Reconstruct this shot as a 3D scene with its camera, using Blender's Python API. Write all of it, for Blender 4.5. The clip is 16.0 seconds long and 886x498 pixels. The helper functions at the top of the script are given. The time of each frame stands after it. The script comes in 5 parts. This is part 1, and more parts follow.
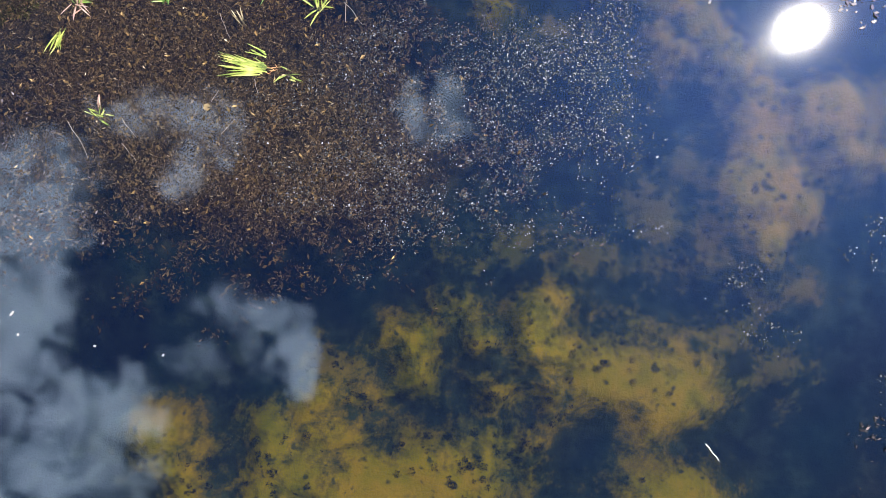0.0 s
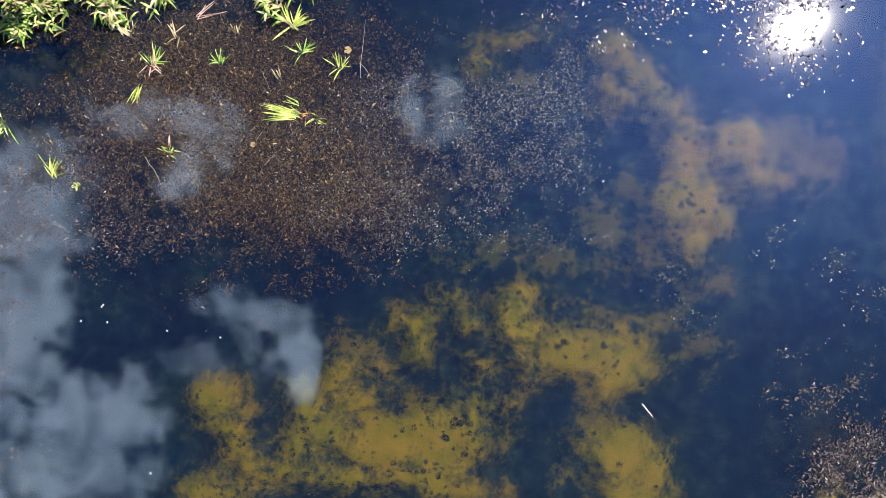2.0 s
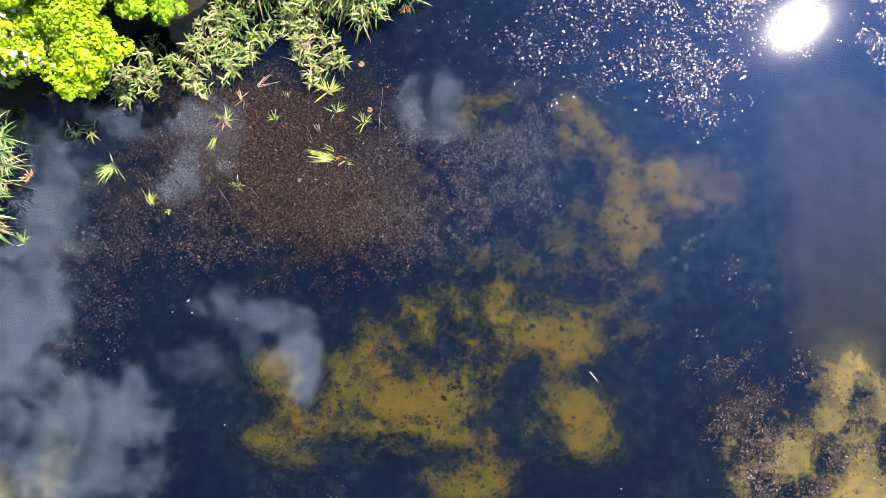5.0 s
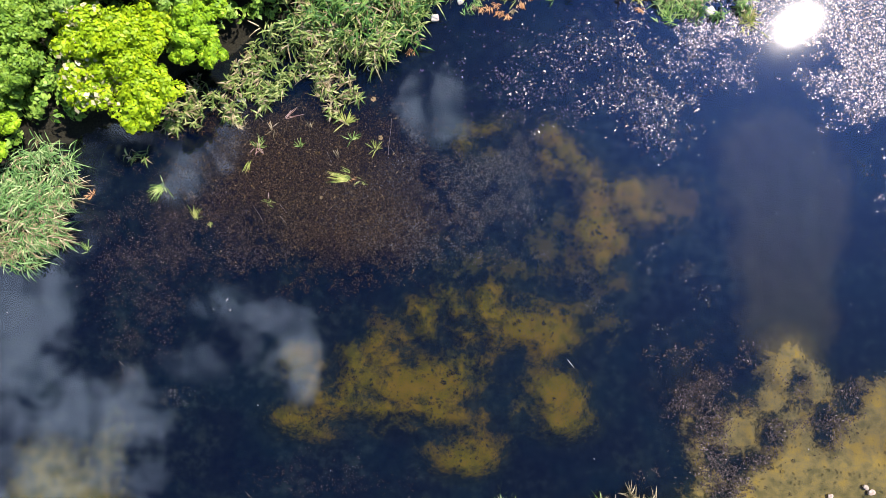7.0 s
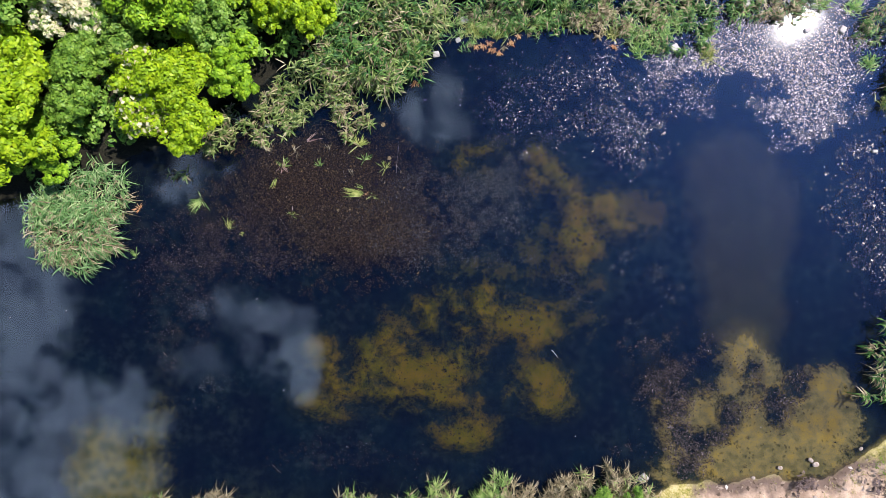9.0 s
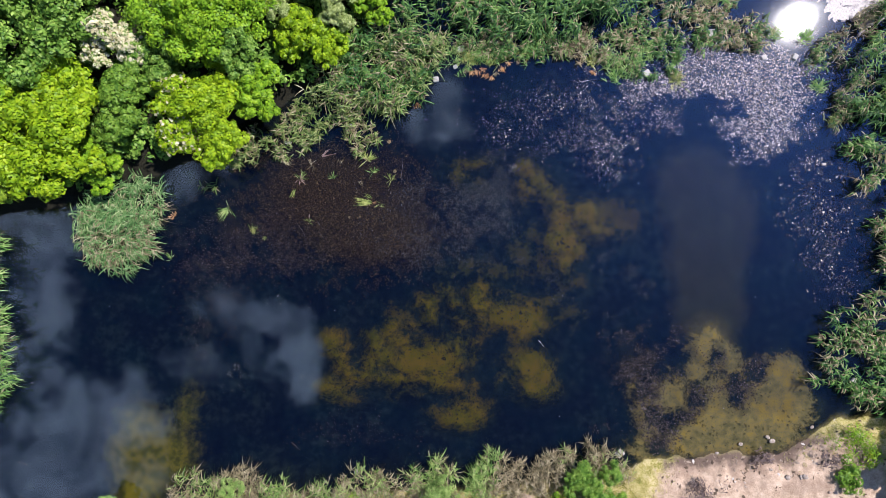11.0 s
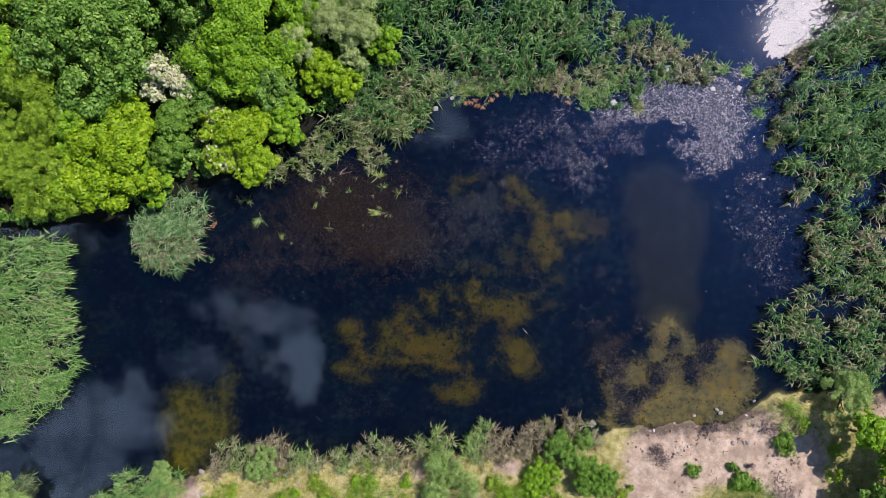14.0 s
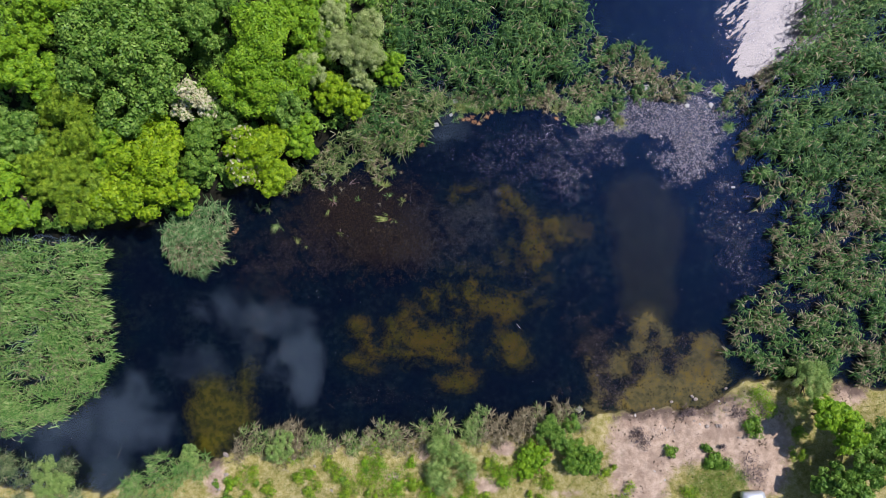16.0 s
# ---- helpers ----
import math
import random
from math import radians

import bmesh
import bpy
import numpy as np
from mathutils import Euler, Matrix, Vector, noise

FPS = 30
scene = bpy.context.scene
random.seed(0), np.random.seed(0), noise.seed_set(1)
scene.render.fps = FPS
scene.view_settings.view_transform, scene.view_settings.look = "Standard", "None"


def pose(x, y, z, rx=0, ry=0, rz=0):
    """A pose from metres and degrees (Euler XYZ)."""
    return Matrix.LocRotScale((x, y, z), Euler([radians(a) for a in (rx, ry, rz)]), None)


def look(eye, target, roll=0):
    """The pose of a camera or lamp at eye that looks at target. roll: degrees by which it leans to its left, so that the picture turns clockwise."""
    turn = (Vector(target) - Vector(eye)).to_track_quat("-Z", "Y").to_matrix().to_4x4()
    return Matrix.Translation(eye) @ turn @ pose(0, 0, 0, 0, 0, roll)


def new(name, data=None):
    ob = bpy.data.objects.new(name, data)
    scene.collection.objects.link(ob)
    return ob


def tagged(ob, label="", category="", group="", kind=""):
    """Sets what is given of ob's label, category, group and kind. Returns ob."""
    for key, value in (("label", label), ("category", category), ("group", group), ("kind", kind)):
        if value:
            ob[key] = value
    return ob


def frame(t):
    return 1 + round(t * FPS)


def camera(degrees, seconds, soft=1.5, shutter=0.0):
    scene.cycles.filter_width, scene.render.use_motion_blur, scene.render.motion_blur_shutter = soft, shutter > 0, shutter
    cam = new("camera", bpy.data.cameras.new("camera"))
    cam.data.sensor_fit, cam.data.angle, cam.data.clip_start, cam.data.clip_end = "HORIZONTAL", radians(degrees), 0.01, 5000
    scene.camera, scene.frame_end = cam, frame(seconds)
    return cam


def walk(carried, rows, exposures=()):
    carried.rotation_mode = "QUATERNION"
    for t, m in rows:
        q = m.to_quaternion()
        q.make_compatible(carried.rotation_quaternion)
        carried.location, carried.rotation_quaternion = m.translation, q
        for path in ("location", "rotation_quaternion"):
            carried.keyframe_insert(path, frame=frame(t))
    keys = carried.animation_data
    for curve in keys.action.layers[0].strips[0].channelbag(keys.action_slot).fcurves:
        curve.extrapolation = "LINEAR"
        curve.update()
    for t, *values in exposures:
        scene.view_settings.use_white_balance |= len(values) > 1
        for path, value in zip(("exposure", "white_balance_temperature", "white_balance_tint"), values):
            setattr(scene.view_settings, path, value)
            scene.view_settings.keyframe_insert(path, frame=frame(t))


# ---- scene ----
# A pond among reeds and trees, seen straight down from a drone that climbs from 13 to 45 m.
cam = camera(72, 16.0, 0.7)
walk(cam, [
    (0.0, pose(-0.235, -1.528, 12.904, 0, 0, 1.413)),
    (0.5, pose(-0.187, -1.560, 13.828, 0, 0, 1.330)),
    (1.0, pose(-0.120, -1.486, 14.756, 0, 0, 1.226)),
    (1.5, pose(-0.080, -1.432, 15.688, 0, 0, 1.111)),
    (2.0, pose(-0.079, -1.397, 16.607, 0, 0, 1.059)),
    (2.5, pose(-0.076, -1.359, 17.533, 0, 0, 1.003)),
    (3.0, pose(-0.064, -1.317, 18.473, 0, 0, 0.958)),
    (3.5, pose(-0.060, -1.268, 19.422, 0, 0, 0.915)),
    (4.0, pose(-0.047, -1.216, 20.382, 0, 0, 0.850)),
    (6.5, pose(-0.002, -0.878, 25.352, 0, 0, 0.767)),
    (7.0, pose(-0.015, -0.802, 26.360, 0, 0, 0.724)),
    (7.5, pose(-0.028, -0.730, 27.361, 0, 0, 0.706)),
    (8.0, pose(-0.042, -0.663, 28.363, 0, 0, 0.678)),
    (8.5, pose(-0.051, -0.587, 29.381, 0, 0, 0.622)),
    (9.0, pose(-0.054, -0.530, 30.410, 0, 0, 0.572)),
    (11.5, pose(0.008, -0.371, 35.436, 0, 0, 0.415)),
    (12.0, pose(0.035, -0.340, 36.489, 0, 0, 0.368)),
    (12.5, pose(0.047, -0.296, 37.558, 0, 0, 0.329)),
    (13.0, pose(0.059, -0.267, 38.629, 0, 0, 0.297)),
    (13.5, pose(0.052, -0.229, 39.686, 0, 0, 0.270)),
    (14.0, pose(0.036, -0.206, 40.761, 0, 0, 0.236)),
    (14.5, pose(0.010, -0.144, 41.858, 0, 0, 0.146)),
    (15.0, pose(0.015, -0.088, 42.894, 0, 0, 0.083)),
    (15.5, pose(0.019, -0.051, 43.950, 0, 0, 0.044)),
    (16.0, pose(-0.000, 0.000, 45.000, 0, 0, -0.000)),
], exposures=[(0.0, 0.93, 6950, 5), (4.0, 0.95, 7150, 9), (6.5, 0.50, 6950, 12), (7.0, 0.30, 6850, 12), (7.5, 0.04, 6700, 12), (8.0, -0.05, 6600, 12), (9.0, -0.16, 6350, 11), (12.5, -0.58, 6120, 11), (16.0, -0.87, 6050, 11)])

# ---- light ----
SUN_DIR = Vector((0.5755, 0.376, 1.0)).normalized()
sun = new("sun", bpy.data.lights.new("sun", "SUN"))
sun.data.energy, sun.data.angle, sun.data.color = 8.0, radians(0.55), (1.0, 0.925, 0.875)
sun.matrix_world = look(SUN_DIR * 200, (0, 0, 0))

# Clouds of the sky: centre and half-widths on a plane one unit above the eye, and density.
CLOUDS = [  # the bank to the west
    (-0.689, -0.110, 0.106, 0.180, 1.00), (-0.717, 0.038, 0.158, 0.158, 0.95), (-0.671, 0.131, 0.127, 0.079, 0.80), (-0.606, 0.001, 0.058, 0.064, 0.55), (-0.643, -0.277, 0.201, 0.079, 0.95), (-0.527, -0.277, 0.100, 0.100, 0.95), (-0.541, -0.379, 0.116, 0.074, 0.90), (-0.689, -0.379, 0.169, 0.095, 0.80), (-0.958, -0.055, 0.228, 0.399, 0.90), (-0.449, -0.750, 0.570, 0.285, 0.80),
]
CLOUDS += [  # smaller ones near the zenith
    (-0.360, -0.100, 0.073, 0.046, 0.42), (-0.285, -0.110, 0.084, 0.038, 0.80), (-0.232, -0.155, 0.044, 0.066, 0.95), (-0.231, -0.198, 0.034, 0.070, 1.00), (-0.276, -0.203, 0.036, 0.046, 0.40), (-0.336, -0.159, 0.034, 0.050, 0.36), (-0.393, -0.193, 0.096, 0.043, 0.45), (-0.398, 0.177, 0.082, 0.090, 0.95), (-0.421, 0.103, 0.064, 0.052, 0.70), (-0.532, 0.214, 0.100, 0.058, 0.60), (-0.055, 0.233, 0.033, 0.065, 0.80), (0.006, 0.256, 0.039, 0.051, 1.00), (-0.013, 0.200, 0.069, 0.044, 0.85),
]


def build_world():
    world = bpy.data.worlds.new("sky")
    scene.world = world
    world.use_nodes = True
    nt = world.node_tree
    nt.nodes.clear()
    n = lambda kind: nt.nodes.new("ShaderNode" + kind)

    def calc(op, a, b=0.0, c=0.0):
        m = n("Math")
        m.operation = op
        for i, v in enumerate((a, b, c)):
            if isinstance(v, (int, float)):
                m.inputs[i].default_value = v
            else:
                nt.links.new(v, m.inputs[i])
        return m.outputs[0]

    sky = n("TexSky")
    sky.sky_type, sky.sun_disc = "NISHITA", False
    sky.sun_elevation = math.asin(SUN_DIR.z)
    sky.sun_rotation = math.atan2(SUN_DIR.x, SUN_DIR.y)
    sky.air_density, sky.dust_density, sky.ozone_density = 1.0, 0.2, 6.0
    co = n("TexCoord")
    sep = n("SeparateXYZ")
    nt.links.new(co.outputs["Generated"], sep.inputs[0])
    up = calc("MAXIMUM", sep.outputs[2], 0.02)
    u, v = calc("DIVIDE", sep.outputs[0], up), calc("DIVIDE", sep.outputs[1], up)
    plane_u, plane_v = u, v
    plane = n("CombineXYZ")
    nt.links.new(u, plane.inputs[0]), nt.links.new(v, plane.inputs[1])
    # wind-torn outlines
    for scale, amount in ((5.0, 0.05), (16.0, 0.055), (52.0, 0.028)):
        torn = n("TexNoise")
        torn.inputs["Scale"].default_value, torn.inputs["Detail"].default_value = scale, 3.0
        nt.links.new(plane.outputs[0], torn.inputs["Vector"])
        both = n("SeparateColor")
        nt.links.new(torn.outputs["Color"], both.inputs[0])
        u = calc("ADD", u, calc("MULTIPLY", calc("SUBTRACT", both.outputs[0], 0.5), amount))
        v = calc("ADD", v, calc("MULTIPLY", calc("SUBTRACT", both.outputs[1], 0.5), amount))
    wisps = n("TexNoise")
    wisps.inputs["Scale"].default_value, wisps.inputs["Detail"].default_value = 14.0, 9.0
    wisps.inputs["Roughness"].default_value, wisps.inputs["Distortion"].default_value = 0.6, 0.9
    nt.links.new(plane.outputs[0], wisps.inputs["Vector"])
    wide = n("TexNoise")
    wide.inputs["Scale"].default_value, wide.inputs["Detail"].default_value = 0.9, 5.0
    nt.links.new(plane.outputs[0], wide.inputs["Vector"])
    total = 0.0
    for cx, cy, rx, ry, dens in CLOUDS:
        a = calc("DIVIDE", calc("SUBTRACT", u, cx), rx)
        b = calc("DIVIDE", calc("SUBTRACT", v, cy), ry)
        d = calc("ADD", calc("MULTIPLY", a, a), calc("MULTIPLY", b, b))
        g = calc("MULTIPLY", calc("MAXIMUM", calc("SUBTRACT", 1.0, d), 0.0), dens)
        total = calc("MAXIMUM", total, g)
    # scattered fair-weather clouds low in the sky, away from the zenith
    far = calc("SUBTRACT", calc("ADD", calc("MULTIPLY", u, u), calc("MULTIPLY", v, v)), 1.2)
    far = calc("MULTIPLY", calc("MINIMUM", calc("MAXIMUM", far, 0.0), 1.0), calc("GREATER_THAN", sep.outputs[2], 0.05))
    far = calc("MULTIPLY", far, calc("MULTIPLY", calc("MAXIMUM", calc("SUBTRACT", wide.outputs[0], 0.52), 0.0), 3.0))
    shape = calc("ADD", calc("ADD", total, far), calc("MULTIPLY", calc("MULTIPLY", calc("SUBTRACT", wisps.outputs[0], 0.51), 4.6), calc("SQRT", calc("MAXIMUM", calc("ADD", total, far), 0.0))))
    ramp = n("MapRange")
    ramp.interpolation_type = "SMOOTHSTEP"
    ramp.inputs["From Min"].default_value, ramp.inputs["From Max"].default_value = 0.02, 1.15
    nt.links.new(shape, ramp.inputs["Value"])
    blue = n("Background")
    nt.links.new(sky.outputs[0], blue.inputs[0])
    blue.inputs[1].default_value = 0.077
    # bright blue haze round the sun
    du, dv = calc("SUBTRACT", plane_u, SUN_DIR.x / SUN_DIR.z), calc("SUBTRACT", plane_v, SUN_DIR.y / SUN_DIR.z)
    away = calc("ADD", calc("MULTIPLY", du, du), calc("MULTIPLY", dv, dv))
    haze = n("Background")
    haze.inputs[0].default_value = (0.11, 0.28, 1.0, 1)
    nt.links.new(calc("MULTIPLY", calc("EXPONENT", calc("MULTIPLY", away, -6.5)), 3.3), haze.inputs[1])
    hazy = n("AddShader")
    nt.links.new(blue.outputs[0], hazy.inputs[0]), nt.links.new(haze.outputs[0], hazy.inputs[1])
    white = n("Background")
    white.inputs[0].default_value, white.inputs[1].default_value = (0.63, 0.82, 1.16, 1), 3.0
    mix = n("MixShader")
    nt.links.new(ramp.outputs[0], mix.inputs[0])
    nt.links.new(hazy.outputs[0], mix.inputs[1]), nt.links.new(white.outputs[0], mix.inputs[2])
    out = n("OutputWorld")
    nt.links.new(mix.outputs[0], out.inputs[0])


build_world()


# ---- materials ----
class Mat:
    """A node material under construction."""

    def __init__(self, name):
        self.m = bpy.data.materials.new(name)
        self.m.use_nodes = True
        self.t = self.m.node_tree
        self.t.nodes.clear()
        self.out = self.n("OutputMaterial")
        self.co = self.n("NewGeometry").outputs["Position"]

    def n(self, kind, **values):
        node = self.t.nodes.new("ShaderNode" + kind)
        for key, value in values.items():
            self.put(value, node.inputs[key.replace("_", " ")])
        return node

    def put(self, value, socket):
        if isinstance(value, bpy.types.NodeSocket):
            self.t.links.new(value, socket)
        else:
            socket.default_value = value

    def noise(self, scale, detail=4.0, rough=0.55, at=None, distort=0.0):
        return self.n("TexNoise", Vector=at or self.co, Scale=scale, Detail=detail, Roughness=rough, Distortion=distort).outputs[0]

    def ramp(self, value, *stops):
        node = self.n("ValToRGB", Fac=value)
        e = node.color_ramp.elements
        while len(e) < len(stops):
            e.new(0.5)
        for k, (p, c) in zip(e, stops):
            k.position, k.color = p, (*c, 1) if len(c) == 3 else c
        return node.outputs[0]

    def step(self, value, lo, hi):
        node = self.n("MapRange", Value=value)
        node.interpolation_type = "SMOOTHSTEP"
        node.inputs["From Min"].default_value, node.inputs["From Max"].default_value = lo, hi
        return node.outputs[0]

    def mix(self, fac, a, b, how="MIX"):
        node = self.t.nodes.new("ShaderNodeMix")
        node.data_type, node.blend_type = "RGBA", how
        for value, i in ((fac, 0), (a, 6), (b, 7)):
            if isinstance(value, tuple) and len(value) == 3:
                value = (*value, 1)
            self.put(value, node.inputs[i])
        return node.outputs[2]

    def calc(self, op, a, b=0.0):
        node = self.t.nodes.new("ShaderNodeMath")
        node.operation = op
        self.put(a, node.inputs[0]), self.put(b, node.inputs[1])
        return node.outputs[0]

    def attr(self, name):
        node = self.t.nodes.new("ShaderNodeAttribute")
        node.attribute_name = name
        return node.outputs["Fac"]

    def island(self):
        return self.n("NewGeometry").outputs["Random Per Island"]

    def bump(self, height, strength=0.4, distance=0.02):
        return self.n("Bump", Height=height, Strength=strength, Distance=distance).outputs[0]

    def done(self, shader):
        self.t.links.new(shader, self.out.inputs[0])
        return self.m

    def principled(self, color, rough=0.7, normal=None, metal=0.0, spec=0.5):
        p = self.n("BsdfPrincipled", Roughness=rough, Metallic=metal)
        p.inputs["Specular IOR Level"].default_value = spec
        self.put((*color, 1) if isinstance(color, tuple) and len(color) == 3 else color, p.inputs["Base Color"])
        if normal:
            self.put(normal, p.inputs["Normal"])
        return p.outputs[0]


def leaf_material(name, dark, mid, light, trans=0.17, rough=0.5, patch=0.5, clump=1.3):
    """Leaves that differ one by one and in broad drifts."""
    m = Mat(name)
    each = m.calc("FRACT", m.calc("ADD", m.island(), m.n("ObjectInfo").outputs["Random"]))
    tone = m.calc("ADD", m.calc("MULTIPLY", each, 0.42), m.calc("ADD", m.calc("MULTIPLY", m.noise(patch, 3.0), 0.35), 0.12))
    tone = m.calc("ADD", tone, m.calc("MULTIPLY", m.calc("SUBTRACT", m.noise(3.0, 2.0), 0.5), clump))
    color = m.ramp(tone, (0.15, dark), (0.5, mid), (0.9, light))
    p = m.principled(color, rough, spec=0.3)
    tl = m.n("BsdfTranslucent", Color=color).outputs[0]
    mixed = m.n("MixShader", Fac=trans)
    m.put(p, mixed.inputs[1]), m.put(tl, mixed.inputs[2])
    return m.done(mixed.outputs[0])


LEAF_LIME = leaf_material("lime_leaves", (0.105, 0.205, 0.005), (0.265, 0.42, 0.008), (0.46, 0.58, 0.018))
LEAF_GREEN = leaf_material("green_leaves", (0.04, 0.12, 0.012), (0.16, 0.30, 0.035), (0.40, 0.56, 0.11))
LEAF_SPRING = leaf_material("spring_leaves", (0.095, 0.215, 0.010), (0.225, 0.41, 0.016), (0.40, 0.57, 0.028))
LEAF_OLIVE = leaf_material("olive_leaves", (0.08, 0.17, 0.012), (0.24, 0.38, 0.02), (0.44, 0.56, 0.04))
LEAF_SILVER = leaf_material("silver_leaves", (0.19, 0.28, 0.06), (0.42, 0.50, 0.16), (0.66, 0.70, 0.32))
LEAF_BUSH = leaf_material("bush_leaves", (0.12, 0.23, 0.05), (0.29, 0.43, 0.10), (0.50, 0.60, 0.20))
LEAF_WEED = leaf_material("weed_leaves", (0.06, 0.15, 0.015), (0.16, 0.30, 0.03), (0.31, 0.46, 0.06))
BLOSSOM = leaf_material("white_blossom", (0.55, 0.48, 0.26), (0.72, 0.65, 0.40), (0.85, 0.79, 0.56), 0.2)
REED_FRESH = leaf_material("fresh_reed", (0.04, 0.14, 0.02), (0.18, 0.35, 0.07), (0.48, 0.56, 0.20), 0.13, 0.45, 0.8)
REED_DARK = leaf_material("dark_reed", (0.010, 0.048, 0.009), (0.046, 0.138, 0.022), (0.27, 0.42, 0.10), 0.13, 0.55, 0.35)
REED_PALE = leaf_material("pale_reed", (0.04, 0.085, 0.03), (0.15, 0.22, 0.08), (0.42, 0.46, 0.22), 0.25, 0.5, 0.6)
REED_LIGHT = leaf_material("light_reed", (0.05, 0.12, 0.02), (0.21, 0.33, 0.07), (0.54, 0.60, 0.22), 0.13, 0.5, 0.9)
REED_SHORE = leaf_material("shore_reed", (0.03, 0.07, 0.015), (0.13, 0.20, 0.04), (0.44, 0.46, 0.18), 0.13, 0.5, 0.8)
REED_SEDGE = leaf_material("sedge", (0.03, 0.10, 0.022), (0.14, 0.28, 0.08), (0.46, 0.55, 0.26), 0.13, 0.5, 0.9)
REED_STRAW = leaf_material("straw_reed", (0.08, 0.065, 0.03), (0.25, 0.20, 0.11), (0.58, 0.49, 0.31), 0.15, 0.7, 0.6)
REED_YELLOW = leaf_material("yellow_reed", (0.08, 0.115, 0.025), (0.23, 0.28, 0.055), (0.52, 0.49, 0.17), 0.13, 0.5, 0.8)
RUST = leaf_material("rust_leaves", (0.24, 0.10, 0.04), (0.48, 0.24, 0.10), (0.68, 0.44, 0.22), 0.15, 0.7)
PINK_DEAD = leaf_material("pinkish_dead_leaves", (0.2, 0.11, 0.08), (0.36, 0.23, 0.18), (0.52, 0.38, 0.3), 0.15, 0.7)
GRASS = leaf_material("bank_grass", (0.09, 0.14, 0.015), (0.30, 0.31, 0.06), (0.62, 0.52, 0.25), 0.25, 0.6, 0.7)


def water_material():
    m = Mat("pond_water")
    ripple = m.noise(3.6, 1.0, 0.4, distort=0.8)
    swell = m.noise(0.7, 2.0)
    # ripples stand out only in patches where the wind touches the water
    gust = m.step(m.noise(0.22, 2.0), 0.45, 0.7)
    height = m.calc("ADD", m.calc("MULTIPLY", m.calc("MULTIPLY", ripple, gust), 0.010), swell)
    lie = m.n("VectorMath")
    lie.operation = "MULTIPLY"
    m.put(m.co, lie.inputs[0])
    lie.inputs[1].default_value = (5.0, 14.0, 1.0)
    height = m.calc("ADD", height, m.calc("MULTIPLY", m.noise(1.0, 2.0, 0.5, lie.outputs[0]), 0.009))
    nrm = m.bump(height, 0.09, 0.02)
    body = m.n("BsdfDiffuse", Color=m.mix(m.step(m.noise(0.35, 4.0), 0.4, 0.65), (0.0003, 0.0030, 0.0165), (0.0005, 0.0062, 0.020))).outputs[0]
    clear = m.n("BsdfTransparent", Color=(0.675, 0.67, 0.61, 1)).outputs[0]
    murk = m.n("MixShader", Fac=m.calc("ADD", 0.11, m.calc("MULTIPLY", m.attr("depth"), 0.40)))
    m.put(clear, murk.inputs[1]), m.put(body, murk.inputs[2])
    gloss = m.n("BsdfGlossy", Color=(1, 1, 1, 1), Roughness=0.035, Normal=nrm).outputs[0]
    surf = m.n("MixShader", Fac=m.n("Fresnel", IOR=1.5, Normal=nrm).outputs[0])
    m.put(murk.outputs[0], surf.inputs[1]), m.put(gloss, surf.inputs[2])
    return m.done(surf.outputs[0])


